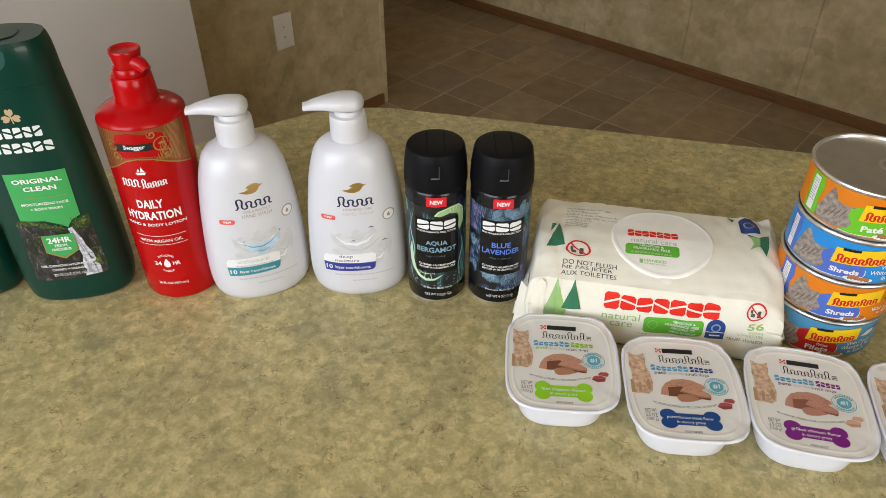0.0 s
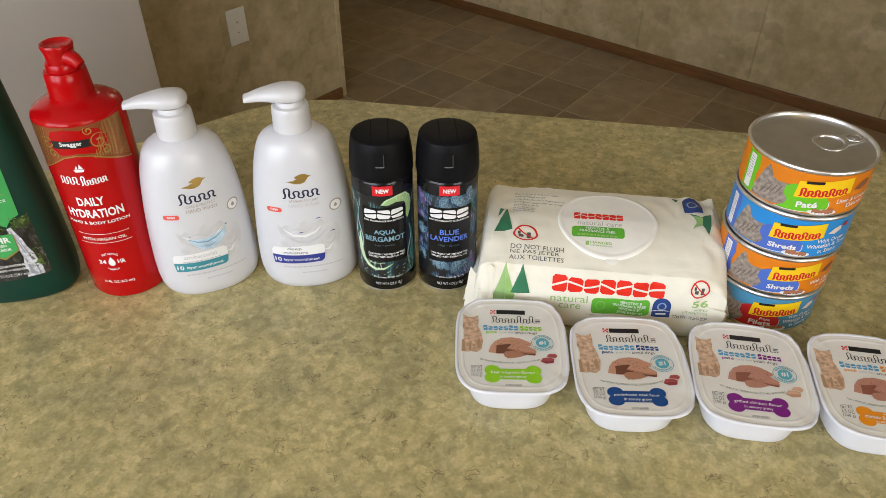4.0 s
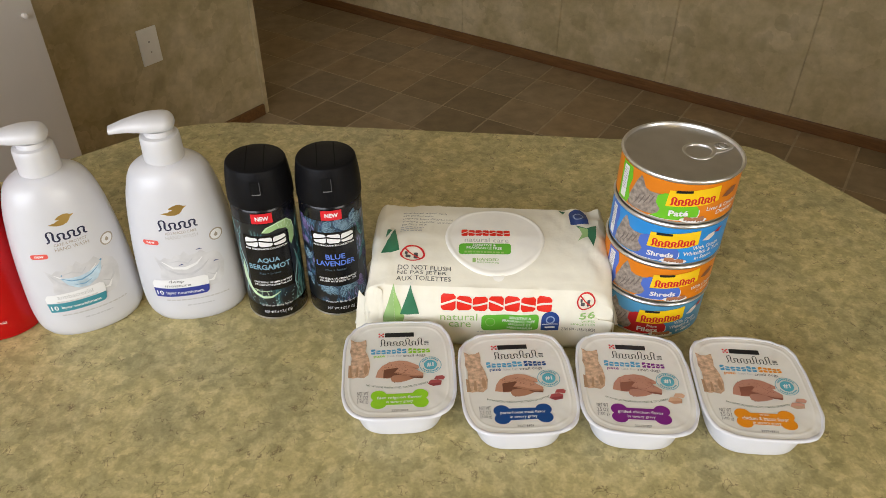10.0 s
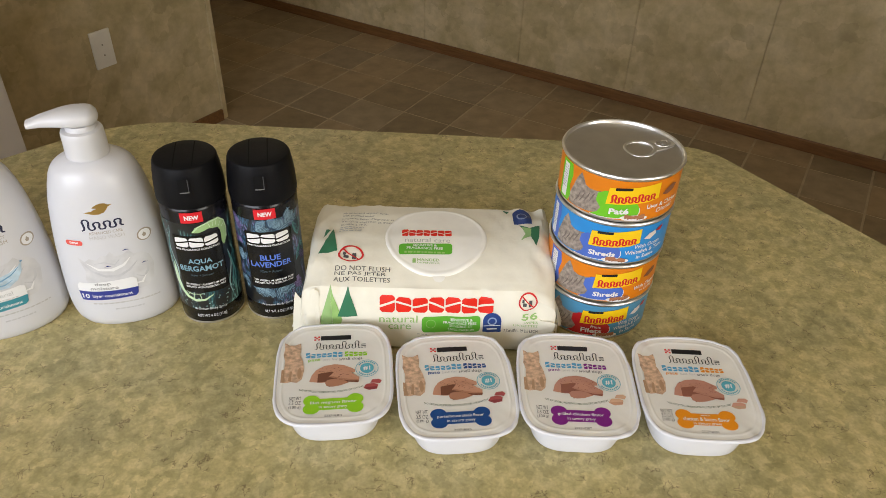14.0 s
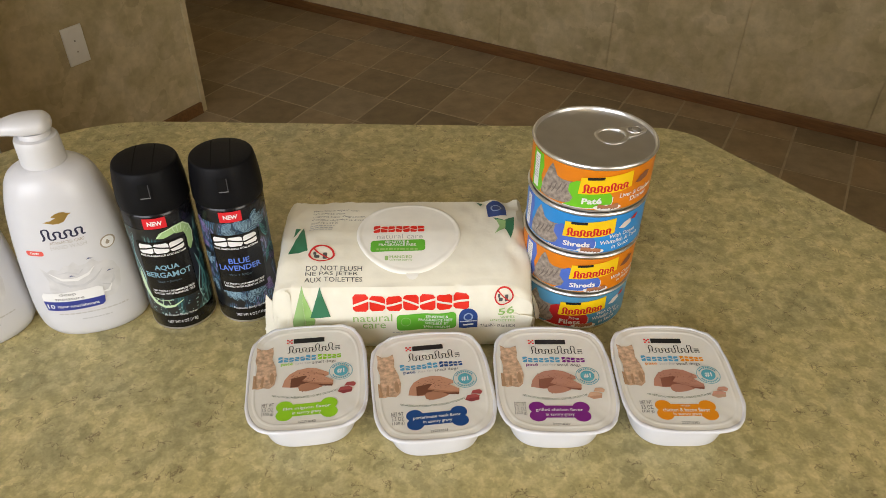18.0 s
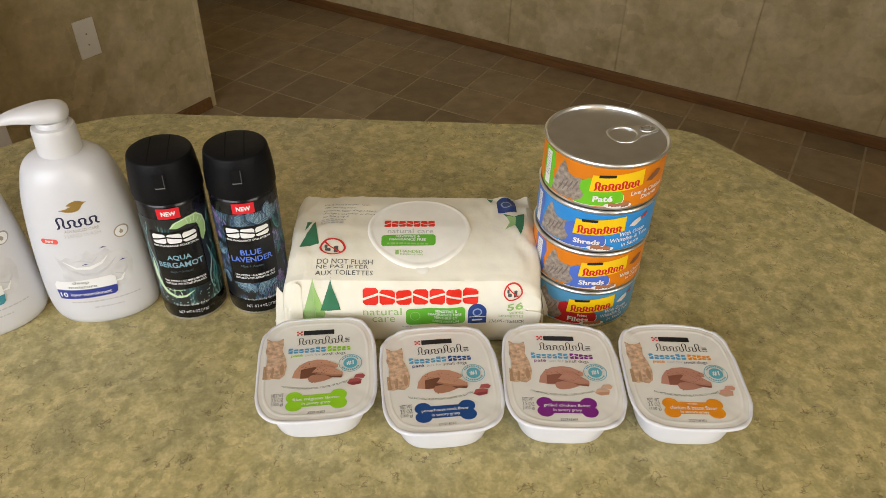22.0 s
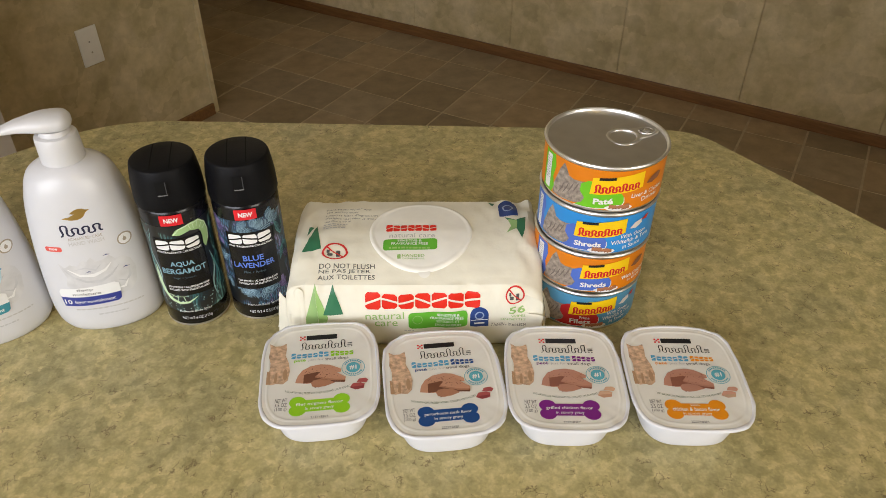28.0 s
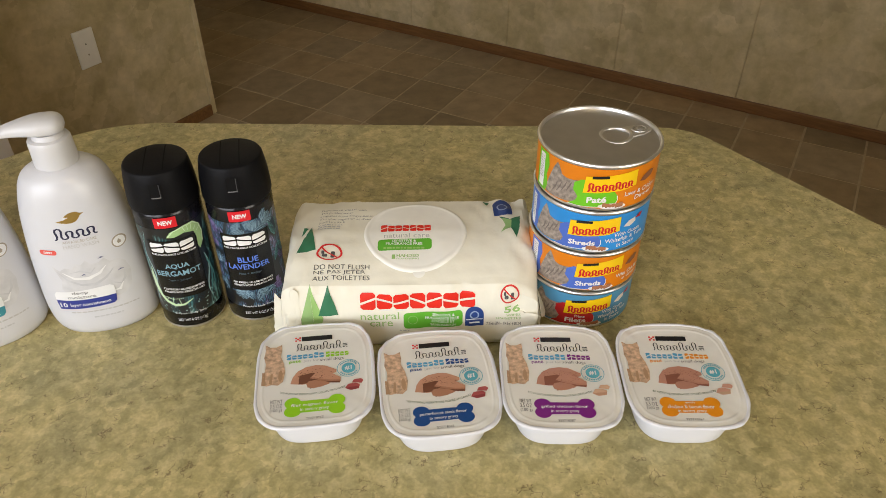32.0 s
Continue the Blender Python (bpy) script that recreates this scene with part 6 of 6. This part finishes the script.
def ring_pull(can, angle):
    """Steel pull tab lying on the lid: loop, nose and rivet."""
    t = part("pull_tab", tube([(0.0088 + 0.0102 * math.cos(a), 0.0098 * math.sin(a) * (1 - 0.10 * math.cos(a)), 0.0338 + 0.0006 * math.cos(a)) for a in [2 * math.pi * k / 40 for k in range(40)]], 0.00145, 10, 0.7, True), RIM_STEEL, can, "steel pull tab")
    nose = part("tab_nose", prism([(x, y) for x, y in ((0.017, -0.0072), (0.026, -0.0062), (0.0325, -0.0045), (0.0352, -0.0018), (0.0352, 0.0018), (0.0325, 0.0045), (0.026, 0.0062), (0.017, 0.0072), (0.019, 0.003), (0.0192, -0.003))], 0.0335, 0.0349, 0.0005, 2), RIM_STEEL, t)
    part("tab_lobe", tube([(0.0268 + 0.0050 * math.cos(a), 0.0040 * math.sin(a), 0.0351) for a in [2 * math.pi * k / 28 for k in range(28)]], 0.0008, 8, 0.8, True), TIN, t)
    part("rivet", moved(lathe([(0.0026, 0), (0.0026, 0.0008), (0.0016, 0.0014), (0.0004, 0.0015)], 20), Matrix.Translation((0.0275, 0, 0.0349))), TIN, t)
    t.rotation_euler.z = radians(angle)
    t.location = (0.003, -0.002, 0)
    return t


specs = [(0.3262, 0.4390, 0.0, "blue-grey labelled cat food can at the stack's foot", CAN_STEEL_BLUE, FILET_RED, "Filets", "Prime", (("With Ocean", 11, 30, 14.5), ("Whitefish & Tuna", 8, 34, 10.4), ("in Sauce", 14, 28, 6.4)), -6.5),
         (0.3261, 0.4377, 0.0362, "orange labelled cat food can in the stack", ORANGE, PURPLE_BLUE, "Shreds", "", (("With Chicken", 13, 37, 12.0), ("in Gravy", 19, 33, 7.6)), -2.7),
         (0.3263, 0.4366, 0.0724, "bright blue labelled cat food can in the stack", CAN_BLUE, PURPLE_BLUE, "Shreds", "", (("With Ocean", 14, 35, 15.0), ("Whitefish & Tuna", 8, 39, 10.6), ("in Sauce", 17, 31, 6.2)), -11.8),
         (0.3261, 0.4355, 0.1086, "orange and green labelled cat food can on top", ORANGE, PATE_GREEN, "Paté", "", (("Liver & Chicken", 10, 37, 12.4), ("Dinner", 18, 33, 8.2)), -5.7)]
for x, y, z, label, wrap, patch, title, small, meat, turn in specs:
    can = cat_food_can(pose(x, y, COUNTER + z), label, wrap, patch, title, small, meat, turn)
    if z > 0.1:
        ring_pull(can, 10)
        part("stamp", press(join_bm(*[poly(rrect(-0.5, 0.5, -1.1, 1.1, 0.3)) for _ in range(1)]), lambda u, v, off: (-0.0312 + u, v, 0.0325), 1), TIN, can)
        for k in range(7):
            a = radians(160 + 6.0 * k)
            bm = press(poly(rrect(-1.3, 1.3, -0.4, 0.4, 0.3)), lambda u, v, off: (math.cos(a) * (0.031 + u) - math.sin(a) * v, math.sin(a) * (0.031 + u) + math.cos(a) * v, 0.03225), 1, 0, 0)
            part("stamp", bm, ink("stamp_grey", (0.75, 0.75, 0.75), 0.5), can)

# ---------------------------------------------------------------- dog food trays
LID_FILM = material("lid_film", (0.775, 0.765, 0.715), 0.44, spec=0.35, vary=0.02, vary_scale=60, bump=0.12, bump_scale=90)
FUR_CREAM = material("printed_cream_fur", (0.58, 0.395, 0.265), 0.45, spec=0.3, vary=0.38, vary_scale=330)
FUR_TAN = ink("fur_tan", (0.42, 0.26, 0.15), 0.4)
SKY_BLUE = ink("word_blue", (0.09, 0.36, 0.58))
TEAL_RING = ink("seal_teal", (0.10, 0.40, 0.50))
PATE = ink("loaf", (0.42, 0.20, 0.12), 0.45)
PATE_LIGHT = ink("loaf_light", (0.54, 0.28, 0.18), 0.45)
PATE_DARK = ink("loaf_dark", (0.17, 0.065, 0.035), 0.45)


def bone(u0, u1, v0, v1):
    cu, cv, h = (u0 + u1) / 2, (v0 + v1) / 2, (v1 - v0)
    r = h * 0.29
    return poly(rrect(u0 + r, u1 - r, cv - h * 0.30, cv + h * 0.30, 0.4), *[ell(a, b, r * 1.15, r, 20) for a, b in ((u0 + r * 1.1, v0 + r), (u0 + r * 1.1, v1 - r), (u1 - r * 1.1, v0 + r), (u1 - r * 1.1, v1 - r))])


def tray(m, label, flavour, lines, bone_ink, word_ink, chunk, code, loaf, second=""):
    t = thing("dog_food_tray", m, label, "food tray", "row of dog food trays")
    A, B, N = 0.0387, 0.0457, 3.85
    side = [(0.0, 0.0272, 0.0340), (0.0012, 0.0289, 0.0357), (0.004, 0.0300, 0.0366), (0.020, 0.0322, 0.0383), (0.0262, 0.0330, 0.0388)]
    part("tub", loft(steps(0, 0.004, 5) + steps(0.007, 0.0262, 8), lambda z: (*glide(side, z), 3.4), 72), TRAY_WHITE, t, "white plastic tub")
    rim = bmesh.new()
    rows = []
    for f, z in ((0.0055, 0.0262), (0.0005, 0.0260), (0.0, 0.0263), (0.0, 0.0274), (0.0003, 0.0279), (0.0008, 0.0281), (0.0015, 0.0281), (0.0020, 0.0279), (0.0023, 0.0274), (0.0050, 0.0268)):
        loop = []
        for k in range(96):
            x, y = super_point(A - f, B - f, N, 2 * math.pi * k / 96)
            ang = 2 * math.pi * k / 96
            wob = 0.00035 * math.sin(7 * ang + len(code) + m[0][3] * 90) + 0.0002 * math.sin(17 * ang)
            if f < 0.0015:
                x, y = x * (1 + wob * 14), y * (1 + wob * 12)
            loop.append(rim.verts.new((x, y, z + wob)))
        rows.append(loop)
    for a, b in zip(rows, rows[1:]):
        for k in range(96):
            rim.faces.new((a[k], a[(k + 1) % 96], b[(k + 1) % 96], b[k]))
    part("rim", rim, TRAY_WHITE, t, "rolled white lid rim", angle=40)
    film = bmesh.new()
    rings = []
    for s in steps(1.0, 0.80, 13) + steps(0.76, 0.02, 10):
        loop = []
        for k in range(72):
            x, y = super_point((A - 0.0021) * s, (B - 0.0021) * s, N, 2 * math.pi * k / 72)
            dip = -0.0005 * (1 - s ** 4) + 0.0003 * math.exp(-((s - 0.915) / 0.014) ** 2) + 0.0003 * noise.noise(Vector((x * 55 + m[0][3] * 40, y * 55, 2))) * (1 - s ** 6)
            ang = 2 * math.pi * k / 72
            wob = 0.00035 * math.sin(7 * ang + len(code) + m[0][3] * 90) + 0.0002 * math.sin(17 * ang)
            loop.append(film.verts.new((x, y, 0.0277 + dip + wob * s ** 6)))
        rings.append(loop)
    for a, b in zip(rings, rings[1:]):
        for k in range(72):
            film.faces.new((a[k], a[(k + 1) % 72], b[(k + 1) % 72], b[k]))
    film.faces.new(rings[-1])
    tree_ = BVHTree.FromBMesh(film)
    lid = part("film_lid", film, LID_FILM, t, "printed peel-off film", angle=60)

    def to(u, v, off):
        hit = tree_.ray_cast(Vector((u, v, 0.1)), Vector((0, 0, -1)))[0]
        return (u, v, (hit.z if hit else 0.0281) + off + 0.0002)

    def pr(name, bm, mat, lay=1, label_=""):
        return printed(name, bm, to, mat, lid, lay, 2.0 if name in ("fur_shape", "fur_shade") else 3.0, 2.0 if name in ("fur_shape", "fur_shade") else 3.0, label_)

    pr("checker", poly(*[rrect(-14.0 + 1.3 * i, -12.75 + 1.3 * i, 29.4 + 1.3 * j, 30.65 + 1.3 * j, 0.1) for i in range(3) for j in range(3) if (i + j) % 2 == 0]), BRIGHT_RED, 1)
    pr("maker_bar", poly(rrect(-9.4, 11.2, 29.2, 33.4, 0.2)), BLACK_INK, 1)
    pr("brand_mark", wave(-13.0, 17.4, 20.4, 25.2, 7, 0.55, 0, (1.4, 0.9, 0.9, 0.9, 1.5, 0.9, 1.5)), BLACK_INK, 1, "thin black name mark drawn as a plain wave")
    pr("small_print", bars(18.2, 21.4, 20.6, 25, 3, 2), GREY_INK, 1)
    pr("line_mark", notched(-19.4, 5.8, 12.8, 17.2, 7, 0.8, (1.12, 0.84, 0.84, 0.84, 0.84, 1.12, 1.0), 0, 0.18), SKY_BLUE, 1, "blue product mark drawn as plain blocks")
    pr("line_mark", notched(6.6, 22.2, 12.8, 17.2, 5, 0.8, (1.1, 1.0, 0.95, 0.84, 0.84), 0, 0.18), word_ink, 1, "coloured product mark drawn as plain blocks")
    pr("lettering", words_in("paté", -17.2, -9.4, 8.8, 12.0, 0.01), word_ink, 1)
    pr("lettering", words_in("just for", -7.8, 2.4, 9.2, 11.6), PALE_GREY, 1)
    pr("lettering", words_in("small dogs", 3.2, 18.6, 8.6, 11.8), GREY_INK, 1)
    s1 = pr("seal_ring", ring(21.6, 0.8, 7.6, 7.6, 0.4, 36), TEAL_RING, 2)
    pr("seal_disc", poly(ell(21.6, 0.8, 4.5, 4.5, 28)), TEAL_RING, 3)
    pr("lettering", words_in("#1", 19.2, 23.8, -1.2, 2.8, 0.03), WHITE_INK, 4)
    pr("small_print", join_bm(*[poly(rrect(21.6 + 6.0 * math.cos(radians(a)) - 0.45, 21.6 + 6.0 * math.cos(radians(a)) + 0.45, 0.8 + 6.0 * math.sin(radians(a)) - 0.6, 0.8 + 6.0 * math.sin(radians(a)) + 0.6, 0.2)) for a in list(range(35, 150, 14)) + list(range(215, 330, 14))]), TEAL_RING, 3)
    # loaf of food
    pr("loaf", poly([(-15.8, -8.6), (-14.4, -3.0), (-11.4, 1.6), (-6.4, 4.8), (0.4, 6.0), (6.2, 5.0), (11.0, 2.2), (13.8, 0.4), (13.6, -2.0), (4, -4), (-2, -9.6), (-8, -10.0)]), loaf[0], 1, "printed loaf of food")
    pr("loaf_face", poly([(-10.6, -9.8), (-10.2, -2.2), (-6, -1.4), (-1.6, -0.6), (1.6, -1.6), (-3.6, -9.2)]), loaf[1], 2)
    pr("slice_shade", poly([(-5.2, -8.6), (-3.0, -4.0), (16.4, -9.6), (15.8, -11.4), (2, -9.6), (-3, -14.4)]), loaf[1], 2)
    pr("loaf_slice", poly([(-5.6, -10.4), (-4.8, -13.0), (-1.0, -14.2), (4.0, -13.4), (9.8, -11.2), (6.0, -8.6), (0, -7.2), (-4.2, -8.0)]), loaf[2], 3)
    pr("loaf_slice", poly([(-3.2, -5.4), (1.4, 0.4), (5.6, 0.2), (10.2, -2.2), (16.6, -7.0), (16.2, -10.0), (10, -9.6), (3, -7.8)]), loaf[0], 4)
    pr("slice_edge", poly([(-3.2, -5.4), (3, -7.8), (10, -9.6), (16.2, -10.0), (16.4, -9.0), (10, -8.4), (3.4, -6.6), (-2.6, -4.5)]), loaf[2], 5)
    rng = random.Random(len(flavour))
    pr("loaf_specks", poly(*[ell(rng.uniform(-11, 12), rng.uniform(-7, 2.5), rng.uniform(0.15, 0.45), rng.uniform(0.12, 0.3), 7) for _ in range(70)]), loaf[1], 6)
    pr("meat_chunks", poly([(19.0, -16.4), (21, -13.0), (26, -12.6), (28.6, -14.0), (27.8, -17.6), (22.6, -18.4)], [(23.4, -12.2), (25, -9.4), (29.4, -9.2), (31, -11), (29.6, -13.2), (26.5, -12.4)]), chunk[0], 1, "printed meat pieces")
    pr("chunk_shade", poly([(19.2, -16.6), (22.6, -18.4), (27.8, -17.6), (28.2, -15.6), (22.4, -15.8)]), chunk[1], 2)
    pr("lettering", words_in("NO ARTIFICIAL PRESERVATIVES, COLORS, OR FLAVORS", -21.6, 19.0, -16.2, -14.4, 0.0, 0.4, 3.4), ink("leaf_text", (0.05, 0.10, 0.03)), 3)
    for k, w in enumerate(("NET WT", "3.5 OZ", "(100 g)")):
        pr("lettering", words_in(w, -27.6, -20.2, -24.2 - 3.6 * k, -21.2 - 3.6 * k), GREY_INK, 1)
    pr("bone_panel", bone(-18.6, 18.7, -36.3, -20.6), bone_ink, 1, "coloured bone-shaped panel")
    y = -27.4 if not second else -28.4
    if second:
        pr("lettering", words_in(second, -3.0, 3.0, -25.8, -24.2, 0.01), WHITE_INK, 2)
    pr("lettering", words_in(flavour, -14.6, 14.6, y - 1.4, y + 1.6, 0.012), WHITE_INK, 2)
    pr("lettering", words_in("in savory gravy", -8.8, 8.8, y - 5.0, y - 2.2, 0.01), WHITE_INK, 2)
    pr("lettering", words_in(code, -5.2, 5.4, -39.0, -37.2), GREY_INK, 1)
    # the printed animal is a plain fur-coloured shape
    pr("fur_shape", poly([(-33.8, 16), (-33.2, 22), (-33.6, 27.6), (-30.4, 25.4), (-26.4, 25.6), (-22.8, 27.6), (-22.4, 22), (-22.9, 16.5), (-20.6, 9.5), (-19.5, 2), (-20.6, -6), (-23.6, -9.0), (-27.8, -8.2), (-31.0, -8.9), (-34.3, -7.6), (-34.2, -1), (-32.6, 4), (-32.4, 10)]), FUR_CREAM, 1)
    pr("fur_shade", poly([(-34.3, -8.4), (-34.2, 3), (-32.4, 2), (-31.6, -8.5)], [(-29.6, -7.0), (-28.6, 1), (-27.4, 1), (-27.6, -8)], ell(-22.4, -1, 1.4, 5, 14)), FUR_TAN, 2)
    return t


BEEF = (ink("beef", (0.40, 0.085, 0.085)), ink("beef_dark", (0.26, 0.045, 0.05)))
CHICKEN = (ink("chicken", (0.66, 0.42, 0.28)), ink("chicken_dark", (0.54, 0.30, 0.19)))
BACON = (ink("bacon", (0.62, 0.33, 0.24)), ink("bacon_dark", (0.55, 0.36, 0.24)))
BROWN = (PATE_LIGHT, PATE_DARK, PATE)
PINK = (ink("pink_loaf", (0.50, 0.245, 0.175)), ink("pink_loaf_dark", (0.27, 0.10, 0.065)), ink("pink_loaf_mid", (0.46, 0.22, 0.155)))
GREEN_WORD, BLUE_WORD, PLUM_WORD, ORANGE_WORD = ink("word_green", (0.29, 0.62, 0.02)), ink("word_navy", (0.008, 0.065, 0.25)), ink("word_plum", (0.20, 0.012, 0.22)), ink("word_orange", (0.82, 0.29, 0.010))
tray(pose(0.1203, 0.3678, COUNTER, 0, 0, -4.0), "white dog food tray with a green bone label", "filet mignon flavor", 2, GREEN_WORD, GREEN_WORD, BEEF, "2227183E3", BROWN)
tray(pose(0.1978, 0.3455, COUNTER, 0, 0, -4.0), "white dog food tray with a navy bone label", "porterhouse steak flavor", 2, BLUE_WORD, BLUE_WORD, BEEF, "2227183E5", BROWN)
tray(pose(0.2763, 0.3352, COUNTER, 0, 0, -11.4), "white dog food tray with a purple bone label", "grilled chicken flavor", 2, PLUM_WORD, PLUM_WORD, CHICKEN, "2227183E7", PINK)
tray(pose(0.3538, 0.3210, COUNTER, 0, 0, -11.8), "white dog food tray with an orange bone label", "chicken & bacon flavor", 2, ORANGE_WORD, ORANGE_WORD, BACON, "2227183E1", PINK, "with")

# ---------------------------------------------------------------- floor tiles
# the tiles lie a few degrees off the hall's line
SIZE, DEEP, GAP = 0.2043, 0.2085, 0.0072
GRID = ROOM @ Matrix.Translation((-1.657, 2.008, 0)) @ pose(0, 0, 0, 0, 0, 3.16)
tile_bm = box(SIZE - GAP, DEEP - GAP, 0.0018, 0.0008, (0, 0, 0), 1)
tile_me = bpy.data.meshes.new("tile")
tile_bm.to_mesh(tile_me)
tile_bm.free()
tile_me.materials.append(TILE)
floor_inv = floor.matrix_world.inverted()
rest = bmesh.new()
to_room = ROOM.inverted() @ GRID
for i in range(-16, 25):
    for j in range(-22, 6):
        spot = Vector((SIZE * (i + 0.5), DEEP * (j + 0.5), 0.0))
        e1, e2 = (to_room @ spot)[:2]
        if not (HALL_END + 0.02 < e1 < RIGHT - 0.02 and NEAR + 0.02 < e2 < FAR + 0.12):
            continue
        if e1 < WALL_A - 0.05 and e2 < CORNER - 0.02:
            continue
        if e2 > 0.9 and -3.6 < e1 < 2.2:
            ob = new("tile", tile_me)
            ob.parent = floor
            ob.matrix_basis = floor_inv @ GRID @ Matrix.Translation(spot)
        else:
            b = moved(box(SIZE - GAP, DEEP - GAP, 0.0018, 0, tuple(spot)), to_room)
            me = bpy.data.meshes.new("tmp")
            b.to_mesh(me)
            b.free()
            rest.from_mesh(me)
            bpy.data.meshes.remove(me)
ob = link("tiles", rest, TILE, floor, False)
tagged(ob, kind="stuff")

# ---------------------------------------------------------------- floor register in the hall
reg = thing("floor_register", ROOM @ Matrix.Translation((-3.02, 2.43, 0.002)), "dark metal floor register let into the hall tiles", "floor register")
REG = material("dark_bronze", (0.025, 0.02, 0.015), 0.4, metal=0.6, vary=0.1)
part("frame", join_bm(box(0.26, 0.012, 0.006, 0.001, (0, -0.052, 0)), box(0.26, 0.012, 0.006, 0.001, (0, 0.052, 0)), box(0.012, 0.092, 0.006, 0.001, (-0.124, 0, 0)), box(0.012, 0.092, 0.006, 0.001, (0.124, 0, 0))), REG, reg)
# flat black sheet paints the shade under the slats
part("well_shade", box(0.236, 0.092, 0.001), DARK, reg)
for k in range(11):
    part("slat", box(0.005, 0.092, 0.004, 0, (-0.11 + 0.022 * k, 0, 0.001)), REG, reg, smooth=False)
